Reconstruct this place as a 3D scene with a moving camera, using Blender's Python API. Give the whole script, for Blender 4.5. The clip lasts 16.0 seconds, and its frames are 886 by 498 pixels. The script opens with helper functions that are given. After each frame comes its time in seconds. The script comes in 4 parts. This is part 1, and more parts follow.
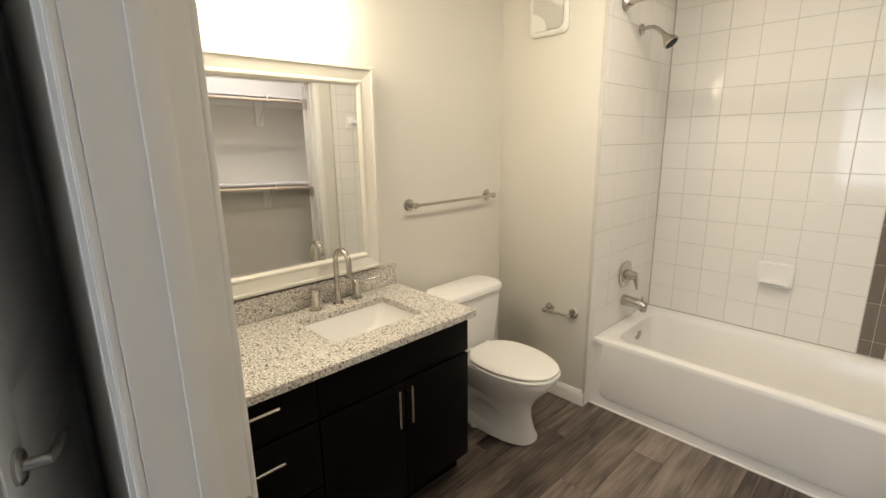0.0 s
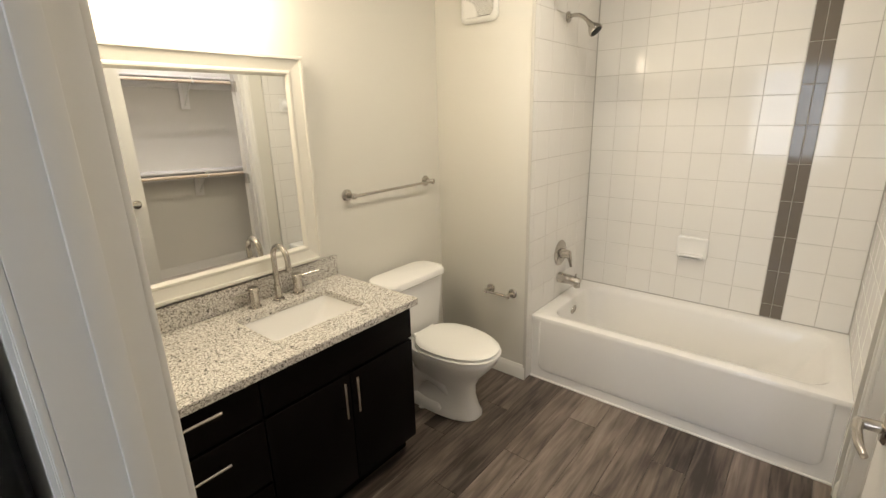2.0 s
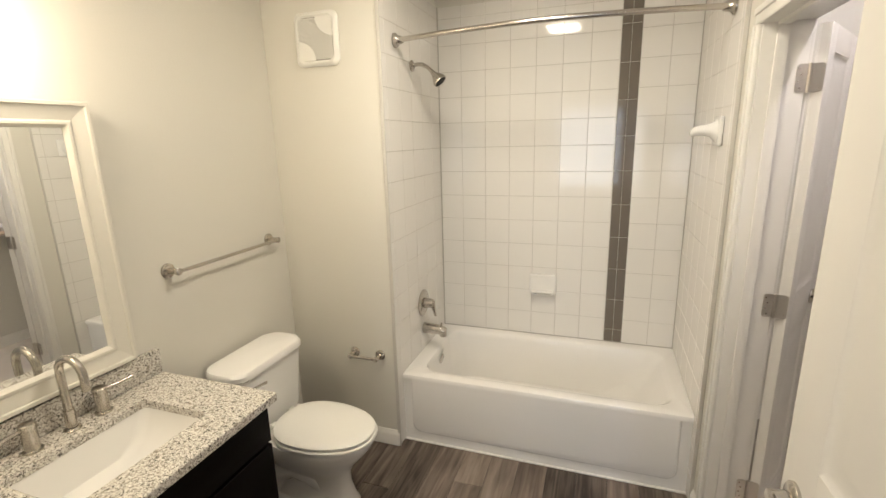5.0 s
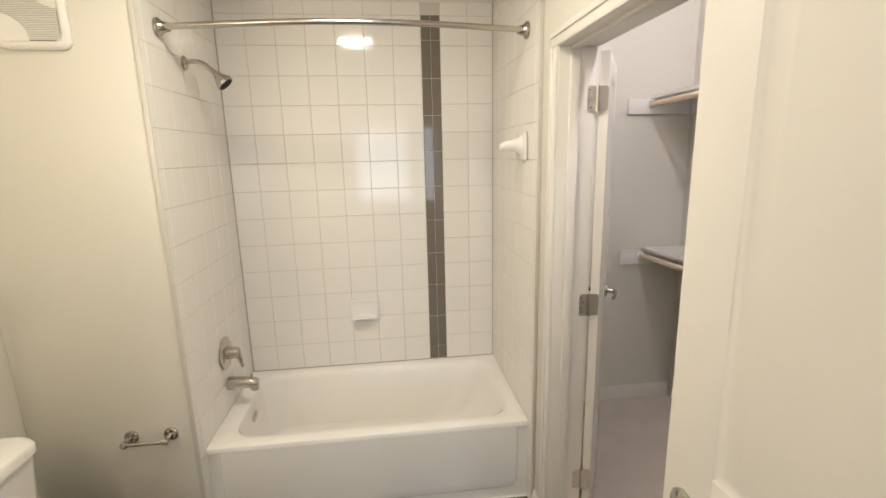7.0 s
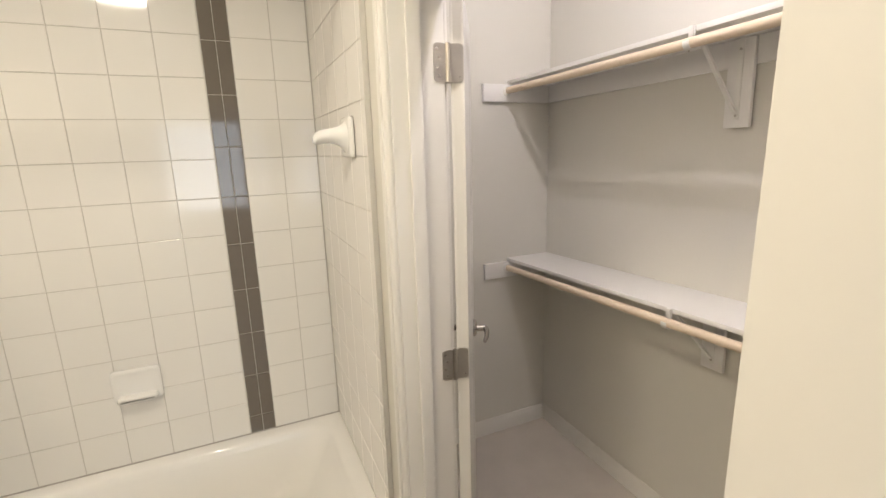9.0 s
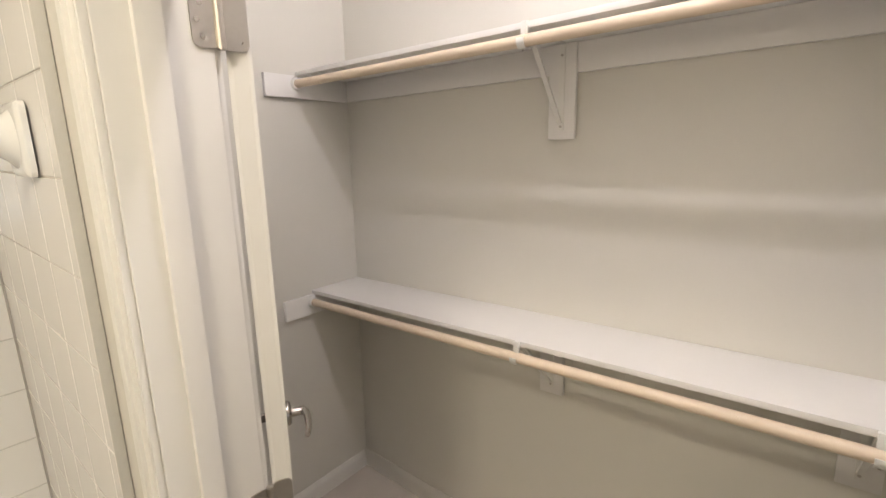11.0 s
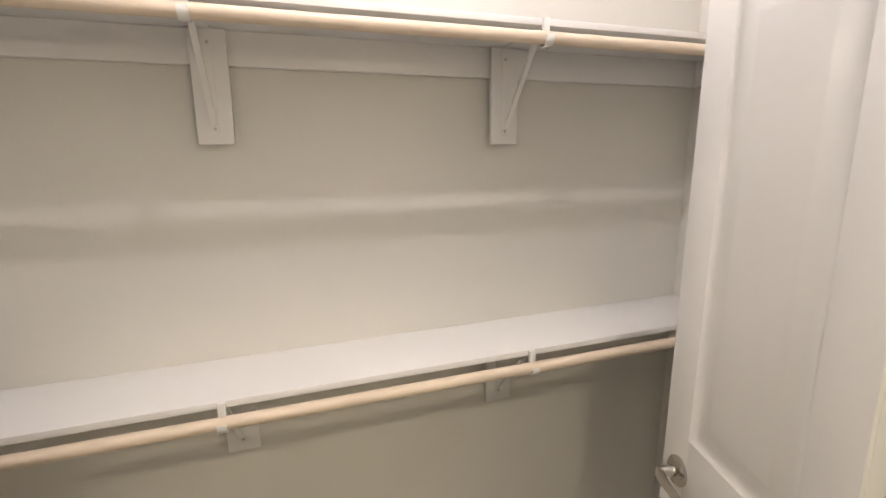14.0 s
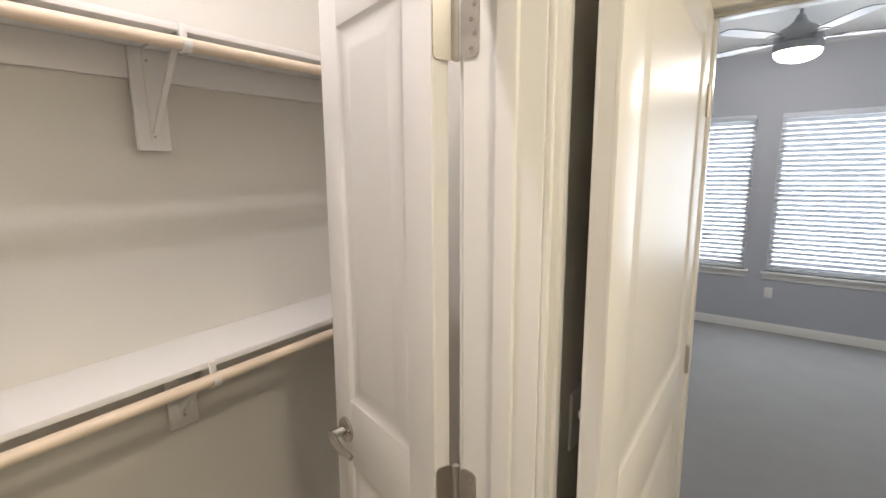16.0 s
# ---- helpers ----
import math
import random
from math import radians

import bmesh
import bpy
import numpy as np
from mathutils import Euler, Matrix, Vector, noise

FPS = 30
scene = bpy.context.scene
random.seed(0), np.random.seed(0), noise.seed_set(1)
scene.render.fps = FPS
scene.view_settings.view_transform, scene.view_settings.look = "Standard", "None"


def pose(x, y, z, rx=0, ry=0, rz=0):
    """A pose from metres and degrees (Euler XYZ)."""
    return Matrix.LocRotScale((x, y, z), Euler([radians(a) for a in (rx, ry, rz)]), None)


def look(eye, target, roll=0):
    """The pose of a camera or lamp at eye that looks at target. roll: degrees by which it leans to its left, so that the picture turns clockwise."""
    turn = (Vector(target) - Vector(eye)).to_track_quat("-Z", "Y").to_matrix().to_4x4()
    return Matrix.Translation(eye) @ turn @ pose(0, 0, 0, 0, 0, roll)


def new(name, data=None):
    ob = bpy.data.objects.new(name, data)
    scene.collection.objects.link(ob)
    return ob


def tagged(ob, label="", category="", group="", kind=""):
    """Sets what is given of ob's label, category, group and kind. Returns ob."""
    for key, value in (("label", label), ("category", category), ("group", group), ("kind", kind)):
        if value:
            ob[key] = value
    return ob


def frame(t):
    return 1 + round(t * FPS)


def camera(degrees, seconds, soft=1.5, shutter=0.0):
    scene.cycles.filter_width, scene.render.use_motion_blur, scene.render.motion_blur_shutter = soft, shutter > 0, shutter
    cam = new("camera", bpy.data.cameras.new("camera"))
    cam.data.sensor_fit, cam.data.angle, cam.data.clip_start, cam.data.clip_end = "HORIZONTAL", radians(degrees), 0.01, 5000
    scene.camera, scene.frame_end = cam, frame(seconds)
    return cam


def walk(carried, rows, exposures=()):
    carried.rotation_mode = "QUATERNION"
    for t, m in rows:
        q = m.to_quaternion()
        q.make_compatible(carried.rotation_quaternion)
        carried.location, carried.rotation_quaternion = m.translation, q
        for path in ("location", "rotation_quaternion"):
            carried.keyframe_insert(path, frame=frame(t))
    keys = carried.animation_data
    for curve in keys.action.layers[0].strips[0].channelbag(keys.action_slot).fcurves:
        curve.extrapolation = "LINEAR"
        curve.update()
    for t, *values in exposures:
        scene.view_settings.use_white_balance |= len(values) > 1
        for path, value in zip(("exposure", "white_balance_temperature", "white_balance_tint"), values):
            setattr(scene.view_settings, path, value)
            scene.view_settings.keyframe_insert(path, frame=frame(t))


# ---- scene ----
cam = camera(88.2, 16.0)
PATH = [
    (0, (-0.019, 0.069, 1.565), (1.328, 1.474, 1.106), -0.8),
    (0.5, (0.006, 0.08, 1.568), (1.396, 1.421, 1.046), -0.5),
    (1, (0.027, 0.08, 1.578), (1.448, 1.357, 0.985), -0.5),
    (1.5, (0.013, 0.046, 1.592), (1.466, 1.288, 1.004), -1.0),
    (2, (-0.008, 0.021, 1.636), (1.47, 1.244, 1.071), -1.5),
    (2.5, (0.002, 0.022, 1.701), (1.51, 1.211, 1.139), -1.4),
    (3, (0.015, 0.035, 1.752), (1.563, 1.172, 1.194), -1.4),
    (5.5, (0.194, 0.293, 1.74), (2.095, 0.729, 1.298), -1.5),
    (7, (0.378, 0.39, 1.725), (2.322, 0.162, 1.316), -1.3),
    (8, (0.674, 0.277, 1.713), (2.559, -0.249, 1.303), -1.3),
    (10.3, (1.305, -0.033, 1.698), (2.803, -1.29, 1.279), -0.7),
    (10.5, (1.333, -0.042, 1.697), (2.76, -1.381, 1.286), -0.4),
    (11, (1.412, -0.062, 1.73), (2.638, -1.581, 1.294), -0.7),
    (11.5, (1.501, -0.051, 1.73), (2.473, -1.742, 1.291), -0.3),
    (12, (1.573, -0.111, 1.729), (2.305, -1.917, 1.282), -0.3),
    (12.5, (1.664, -0.156, 1.74), (2.111, -2.055, 1.298), -0.1),
    (13, (1.73, -0.173, 1.727), (1.871, -2.125, 1.315), 0.2),
    (13.5, (1.814, -0.158, 1.722), (1.574, -2.104, 1.329), 0.4),
    (14, (1.874, -0.115, 1.701), (1.28, -1.989, 1.333), 0.2),
    (14.5, (1.895, -0.063, 1.69), (0.991, -1.811, 1.335), 0.3),
    (15, (1.882, -0.024, 1.677), (0.706, -1.605, 1.337), 0.1),
    (15.5, (1.851, 0.011, 1.675), (0.456, -1.384, 1.347), -0.1),
    (16, (1.823, 0.043, 1.684), (0.256, -1.158, 1.367), -0.3),
]
walk(cam, [(t, look(eye, target, roll)) for t, eye, target, roll in PATH])

# ---------------------------------------------------------------- world and lamps
world = bpy.data.worlds.new("sky")
scene.world = world
world.use_nodes = True
wn, wl = world.node_tree.nodes, world.node_tree.links
sky = wn.new("ShaderNodeTexSky")
sky.sky_type, sky.sun_disc = "NISHITA", False
sky.sun_elevation, sky.sun_rotation = radians(50), radians(150)
wl.new(sky.outputs[0], wn["Background"].inputs[0])
wn["Background"].inputs[1].default_value = 0.12

WARM = (1.0, 0.85, 0.64)


def lamp(name, kind, m, energy, colour, **extra):
    data = bpy.data.lights.new(name, kind)
    data.energy, data.color = energy, colour
    for key, value in extra.items():
        if key == "size":
            data.shape, data.size, data.size_y = "RECTANGLE", value[0], value[1]
        elif key == "radius":
            data.shadow_soft_size = value
        elif key == "angle":
            data.angle = value
    ob = new(name, data)
    ob.matrix_world = m
    return ob


sun = lamp("sun", "SUN", look((0, 0, 0), (-0.5, -0.6, -1.0)), 2.5, (1, 0.95, 0.88), angle=radians(0.5))
# daylight of the two bedroom windows: lamps added room-side of the blinds and outside
DAY = (0.80, 0.89, 1.0)
for wy, ww, inside, outside in ((-0.62, 0.5, 9, 8), (0.51, 1.2, 22, 18)):
    lamp("window_light", "AREA", look((-3.98, wy, 1.5), (0, wy, 1.2)), inside, DAY, size=(ww, 1.5))
    lamp("window_light", "AREA", look((-4.35, wy, 1.5), (0, wy, 1.4)), outside, DAY, size=(ww, 1.5))
# lamps of the place
for bx in (0.50, 0.75, 1.00):
    lamp("vanity_bulb", "POINT", pose(bx, 1.79, 2.09), 3.1, WARM, radius=0.05)
lamp("bathroom_ceiling_bulb", "AREA", pose(1.71, 0.60, 2.645), 20.0, (1.0, 0.895, 0.73), size=(0.25, 0.25))
lamp("closet_bulb", "POINT", pose(1.69, -0.70, 2.98), 41, (1, 0.93, 0.99), radius=0.025)
lamp("fan_bulb", "POINT", pose(-2.55, -0.04, 2.50), 44, (1, 0.96, 0.92), radius=0.10)


# ---------------------------------------------------------------- materials
def material(name, colour, rough=0.5, metal=0.0, vary=0.06, scale=6.0, grain=80.0, bump=0.05, coat=0.0, spec=0.5):
    """Paint-like surface: broad and fine variation of colour and gloss, with a fine relief."""
    m = bpy.data.materials.new(name)
    m.use_nodes = True
    n, l = m.node_tree.nodes, m.node_tree.links
    b = n["Principled BSDF"]
    b.inputs["Metallic"].default_value = metal
    b.inputs["Coat Weight"].default_value = coat
    b.inputs["Specular IOR Level"].default_value = spec
    tc = n.new("ShaderNodeTexCoord")
    big, fine = n.new("ShaderNodeTexNoise"), n.new("ShaderNodeTexNoise")
    big.inputs["Scale"].default_value, fine.inputs["Scale"].default_value = scale, grain
    big.inputs["Detail"].default_value = 4
    for t in (big, fine):
        l.new(tc.outputs["Object"], t.inputs["Vector"])
    ramp = n.new("ShaderNodeMix")
    ramp.data_type = "RGBA"
    ramp.inputs["A"].default_value = (*[c * (1 - vary) for c in colour], 1)
    ramp.inputs["B"].default_value = (*[min(1, c * (1 + vary)) for c in colour], 1)
    mix = n.new("ShaderNodeMath")
    mix.operation = "MULTIPLY_ADD"
    mix.inputs[1].default_value = 0.4
    l.new(fine.outputs["Fac"], mix.inputs[0])
    half = n.new("ShaderNodeMath")
    half.operation = "MULTIPLY"
    half.inputs[1].default_value = 0.6
    l.new(big.outputs["Fac"], half.inputs[0])
    l.new(half.outputs[0], mix.inputs[2])
    l.new(mix.outputs[0], ramp.inputs["Factor"])
    l.new(ramp.outputs["Result"], b.inputs["Base Color"])
    r = n.new("ShaderNodeMapRange")
    r.inputs["To Min"].default_value, r.inputs["To Max"].default_value = max(0.02, rough * 0.96), min(1, rough * 1.04)
    l.new(big.outputs["Fac"], r.inputs["Value"])
    l.new(r.outputs["Result"], b.inputs["Roughness"])
    if bump:
        bp = n.new("ShaderNodeBump")
        bp.inputs["Strength"].default_value, bp.inputs["Distance"].default_value = bump, 0.002
        l.new(fine.outputs["Fac"], bp.inputs["Height"])
        l.new(bp.outputs["Normal"], b.inputs["Normal"])
    return m


def stretch(m, factors):
    """Stretches a material's textures along the axes."""
    n, l = m.node_tree.nodes, m.node_tree.links
    mp = n.new("ShaderNodeMapping")
    mp.inputs["Scale"].default_value = factors
    tc = next(x for x in n if x.bl_idname == "ShaderNodeTexCoord")
    targets = [k.to_socket for k in tc.outputs["Object"].links]
    l.new(tc.outputs["Object"], mp.inputs["Vector"])
    for s in targets:
        l.new(mp.outputs[0], s)
    return m


WALL = material("wall_paint", (0.685, 0.664, 0.604), 0.55, grain=140, bump=0.18, vary=0.025, scale=1.5)
BEDWALL = material("bedroom_paint", (0.455, 0.465, 0.50), 0.6, grain=140, bump=0.18, vary=0.025, scale=1.5)
CEIL = material("ceiling_paint", (0.76, 0.75, 0.73), 0.8, grain=90, bump=0.3, vary=0.02)
TRIM = material("trim_paint", (0.77, 0.75, 0.705), 0.3, grain=60, bump=0.06, vary=0.02)
DOORPAINT = material("door_paint", (0.72, 0.70, 0.66), 0.42, grain=60, bump=0.08, vary=0.02)
SHELFPAINT = material("shelf_paint", (0.80, 0.785, 0.76), 0.4, grain=60, bump=0.1, vary=0.03)
PORCELAIN = material("porcelain", (0.82, 0.81, 0.785), 0.10, grain=20, bump=0.0, vary=0.015, scale=2)
TUBWHITE = material("tub_enamel", (0.84, 0.825, 0.80), 0.12, grain=20, bump=0.0, vary=0.015, scale=2)
TILE = material("white_tile", (0.80, 0.78, 0.745), 0.07, grain=9, bump=0.02, vary=0.02, scale=3)
GREYTILE = material("grey_glass_tile", (0.17, 0.148, 0.125), 0.06, grain=30, bump=0.03, vary=0.12, scale=8)
GROUT = material("grout", (0.56, 0.53, 0.49), 0.9, grain=200, bump=0.3, vary=0.08)
CAULK = material("caulk", (0.82, 0.80, 0.77), 0.45, bump=0.02)
NICKEL = material("brushed_nickel", (0.52, 0.49, 0.45), 0.22, metal=1.0, grain=200, bump=0.04, vary=0.05)
STEEL = material("hinge_steel", (0.55, 0.52, 0.48), 0.33, metal=1.0, grain=150, bump=0.08, vary=0.1)
ESPRESSO = material("espresso_wood", (0.0040, 0.0030, 0.0028), 0.36, grain=60, bump=0.10, vary=0.35, scale=5, spec=0.06)
stretch(ESPRESSO, (1, 1, 8))
DOWEL = stretch(material("bare_pine_dowel", (0.72, 0.60, 0.46), 0.55, grain=40, bump=0.15, vary=0.10, scale=8), (0.15, 2, 2))
MIRRORFRAME = material("mirror_frame_paint", (0.66, 0.638, 0.575), 0.32, bump=0.03, vary=0.02)
PLASTIC = material("white_plastic", (0.80, 0.79, 0.75), 0.35, bump=0.02, vary=0.02)
SUBFLOOR = material("plank_joint", (0.05, 0.042, 0.035), 0.8, bump=0)
DARK = material("near_black", (0.02, 0.02, 0.02), 0.8, bump=0)
FANMETAL = material("fan_nickel", (0.48, 0.48, 0.48), 0.35, metal=1.0, bump=0.02)
BLADE = material("fan_blade", (0.34, 0.34, 0.36), 0.45, bump=0.05)
SLAT = material("blind_slat", (0.80, 0.81, 0.83), 0.45, bump=0.03, vary=0.02)
_n, _l = SLAT.node_tree.nodes, SLAT.node_tree.links
_tr, _mx = _n.new("ShaderNodeBsdfTranslucent"), _n.new("ShaderNodeMixShader")
_tr.inputs["Color"].default_value, _mx.inputs["Fac"].default_value = (0.86, 0.88, 0.92, 1), 0.35
_l.new(_n["Principled BSDF"].outputs[0], _mx.inputs[1])
_l.new(_tr.outputs[0], _mx.inputs[2])
_l.new(_mx.outputs[0], _n["Material Output"].inputs["Surface"])


def simple(name, colour, rough, metal):
    m = bpy.data.materials.new(name)
    m.use_nodes = True
    b = m.node_tree.nodes["Principled BSDF"]
    b.inputs["Base Color"].default_value, b.inputs["Roughness"].default_value, b.inputs["Metallic"].default_value = (*colour, 1), rough, metal
    return m


MIRROR = simple("mirror_silver", (0.88, 0.89, 0.87), 0.0, 1.0)
PANE = simple("window_glass", (1, 1, 1), 0.0, 0.0)
PANE.node_tree.nodes["Principled BSDF"].inputs["Transmission Weight"].default_value = 1.0


def glowing(name, colour, strength):
    m = simple(name, colour, 0.4, 0.0)
    b = m.node_tree.nodes["Principled BSDF"]
    b.inputs["Emission Color"].default_value, b.inputs["Emission Strength"].default_value = (*colour, 1), strength
    return m


OPAL = glowing("lit_opal_glass", (1.0, 0.86, 0.66), 12)
OPALDAY = glowing("lit_fan_glass", (1.0, 0.96, 0.90), 6)
OUTSIDE = glowing("bright_outdoors", (0.90, 0.94, 1.0), 1.1)


def granite_material():
    m = material("speckled_granite", (0.62, 0.58, 0.52), 0.06, bump=0.0)
    n, l = m.node_tree.nodes, m.node_tree.links
    b = n["Principled BSDF"]
    tc = n.new("ShaderNodeTexCoord")
    warp = n.new("ShaderNodeTexNoise")
    warp.inputs["Scale"].default_value = 60
    l.new(tc.outputs["Object"], warp.inputs["Vector"])
    add = n.new("ShaderNodeMix")
    add.data_type, add.blend_type = "RGBA", "ADD"
    add.inputs["Factor"].default_value = 0.02
    l.new(tc.outputs["Object"], add.inputs["A"])
    l.new(warp.outputs["Color"], add.inputs["B"])
    last = None
    layers = ((160, 0.45, 0.55, (0.70, 0.67, 0.61), (0.40, 0.37, 0.33)), (130, 0.55, 0.60, None, (0.10, 0.09, 0.08)), (185, 0.55, 0.61, None, (0.78, 0.76, 0.71)), (65, 0.62, 0.68, None, (0.30, 0.27, 0.23)))
    for scale, lo, hi, base, over in layers:
        t = n.new("ShaderNodeTexNoise")
        t.inputs["Scale"].default_value, t.inputs["Detail"].default_value = scale, 2.5
        l.new(add.outputs["Result"], t.inputs["Vector"])
        r = n.new("ShaderNodeMapRange")
        r.inputs["From Min"].default_value, r.inputs["From Max"].default_value = lo, hi
        l.new(t.outputs["Fac"], r.inputs["Value"])
        mx = n.new("ShaderNodeMix")
        mx.data_type = "RGBA"
        if base:
            mx.inputs["A"].default_value = (*base, 1)
        else:
            l.new(last, mx.inputs["A"])
        mx.inputs["B"].default_value = (*over, 1)
        l.new(r.outputs["Result"], mx.inputs["Factor"])
        last = mx.outputs["Result"]
    l.new(last, b.inputs["Base Color"])
    return m


def plank_material():
    m = bpy.data.materials.new("grey_brown_vinyl_plank")
    m.use_nodes = True
    n, l = m.node_tree.nodes, m.node_tree.links
    b = n["Principled BSDF"]
    geo, info = n.new("ShaderNodeTexCoord"), n.new("ShaderNodeObjectInfo")
    shift = n.new("ShaderNodeVectorMath")
    shift.operation = "MULTIPLY_ADD"
    l.new(info.outputs["Random"], shift.inputs[0])
    shift.inputs[1].default_value = (37, 53, 11)
    l.new(geo.outputs["Object"], shift.inputs[2])
    mp = n.new("ShaderNodeMapping")
    mp.inputs["Scale"].default_value = (1.1, 16, 1)
    l.new(shift.outputs[0], mp.inputs["Vector"])
    grain, blot = n.new("ShaderNodeTexNoise"), n.new("ShaderNodeTexNoise")
    grain.inputs["Scale"].default_value, grain.inputs["Detail"].default_value, grain.inputs["Distortion"].default_value = 2.4, 9, 0.9
    l.new(mp.outputs[0], grain.inputs["Vector"])
    mp2 = n.new("ShaderNodeMapping")
    mp2.inputs["Scale"].default_value = (1.5, 5, 1)
    l.new(shift.outputs[0], mp2.inputs["Vector"])
    blot.inputs["Scale"].default_value, blot.inputs["Detail"].default_value = 2.0, 4
    l.new(mp2.outputs[0], blot.inputs["Vector"])
    ramp = n.new("ShaderNodeValToRGB")
    e = ramp.color_ramp.elements
    e[0].position, e[0].color = 0.34, (0.034, 0.025, 0.020, 1)
    e[1].position, e[1].color = 0.68, (0.30, 0.25, 0.21, 1)
    mid = e.new(0.5)
    mid.color = (0.150, 0.116, 0.094, 1)
    mixf = n.new("ShaderNodeMath")
    mixf.operation = "MULTIPLY_ADD"
    mixf.inputs[1].default_value = 0.46
    l.new(grain.outputs["Fac"], mixf.inputs[0])
    sc = n.new("ShaderNodeMath")
    sc.operation = "MULTIPLY_ADD"
    sc.inputs[1].default_value = 0.36
    l.new(blot.outputs["Fac"], sc.inputs[0])
    rnd = n.new("ShaderNodeMath")
    rnd.operation = "MULTIPLY"
    rnd.inputs[1].default_value = 0.19
    l.new(info.outputs["Random"], rnd.inputs[0])
    l.new(rnd.outputs[0], sc.inputs[2])
    l.new(sc.outputs[0], mixf.inputs[2])
    l.new(mixf.outputs[0], ramp.inputs["Fac"])
    l.new(ramp.outputs["Color"], b.inputs["Base Color"])
    b.inputs["Roughness"].default_value = 0.38
    bp = n.new("ShaderNodeBump")
    bp.inputs["Strength"].default_value, bp.inputs["Distance"].default_value = 0.25, 0.001
    l.new(grain.outputs["Fac"], bp.inputs["Height"])
    l.new(bp.outputs["Normal"], b.inputs["Normal"])
    return m


GRANITE = granite_material()
PLANK = plank_material()
CARPET = material("beige_carpet", (0.56, 0.51, 0.45), 0.95, grain=260, bump=1.0, vary=0.16, scale=7, spec=0.1)
GREYCARPET = material("grey_carpet", (0.32, 0.31, 0.30), 0.95, grain=220, bump=1.0, vary=0.14, scale=4, spec=0.1)


# ---------------------------------------------------------------- mesh helpers
ROUNDED = {"porcelain", "tub_enamel", "brushed_nickel", "white_plastic", "lit_opal_glass", "fan_nickel"}


def mesh_of(name, bm, mat, smooth=True):
    bmesh.ops.recalc_face_normals(bm, faces=bm.faces)
    me = bpy.data.meshes.new(name)
    bm.to_mesh(me)
    bm.free()
    me.materials.append(mat)
    if smooth:
        for p in me.polygons:
            p.use_smooth = True
        me.set_sharp_from_angle(angle=radians(38 if mat.name in ROUNDED else 24))
    return me


def part(name, bm, mat, parent, label=""):
    ob = new(name, mesh_of(name, bm, mat))
    ob.parent = parent
    if label:
        ob["label"] = label
    return ob


def thing(name, m, label, category, group="", kind=""):
    ob = new(name)
    ob.empty_display_size = 0.1
    ob.matrix_world = m
    return tagged(ob, label, category, group, kind)


def solid(name, bm, mat, label, category, group="", kind=""):
    return tagged(new(name, mesh_of(name, bm, mat)), label, category, group, kind)


def structure(name, bm, mat, label=""):
    return tagged(new(name, mesh_of(name, bm, mat)), label, "", "", "structure")


def box(x0, y0, z0, x1, y1, z1, bevel=0.0, bm=None, seg=2):
    b2 = bmesh.new()
    bmesh.ops.create_cube(b2, size=1, matrix=Matrix.Translation(((x0 + x1) / 2, (y0 + y1) / 2, (z0 + z1) / 2)) @ Matrix.Diagonal((abs(x1 - x0), abs(y1 - y0), abs(z1 - z0), 1)))
    if bevel:
        bmesh.ops.bevel(b2, geom=b2.edges[:], offset=bevel, segments=seg, affect="EDGES", profile=0.6)
    return merge(b2, bm)


def merge(b2, bm):
    if bm is None:
        return b2
    me = bpy.data.meshes.new("tmp")
    b2.to_mesh(me)
    b2.free()
    bm.from_mesh(me)
    bpy.data.meshes.remove(me)
    return bm


def rod(p0, p1, r, bm=None, seg=20, r2=None, bevel=0.0):
    p0, p1 = Vector(p0), Vector(p1)
    b2 = bmesh.new()
    q = (p1 - p0).to_track_quat("Z", "Y").to_matrix().to_4x4()
    bmesh.ops.create_cone(b2, cap_ends=True, segments=seg, radius1=r, radius2=r if r2 is None else r2, depth=(p1 - p0).length, matrix=Matrix.Translation((p0 + p1) / 2) @ q)
    if bevel:
        rim = [e for e in b2.edges if any(len(f.verts) > 4 for f in e.link_faces)]
        bmesh.ops.bevel(b2, geom=rim, offset=bevel, segments=2, affect="EDGES")
    return merge(b2, bm)


def loft(rings, bm=None, cap0=True, cap1=True, closed=True):
    bm = bm or bmesh.new()
    rows = [[bm.verts.new(p) for p in ring] for ring in rings]
    n = len(rows[0])
    for a, b in zip(rows, rows[1:]):
        for i in range(n if closed else n - 1):
            j = (i + 1) % n
            bm.faces.new((a[i], a[j], b[j], b[i]))
    if cap0:
        bm.faces.new(rows[0])
    if cap1:
        bm.faces.new(rows[-1])
    return bm


def turned(p0, axis, profile, bm=None, seg=28):
    """A lathed shape: profile rows of (distance along the axis, radius)."""
    q = Vector(axis).to_track_quat("Z", "Y").to_matrix()
    rings = [[Vector(p0) + q @ Vector((r * math.cos(2 * math.pi * k / seg), r * math.sin(2 * math.pi * k / seg), d)) for k in range(seg)] for d, r in profile]
    return loft(rings, bm)


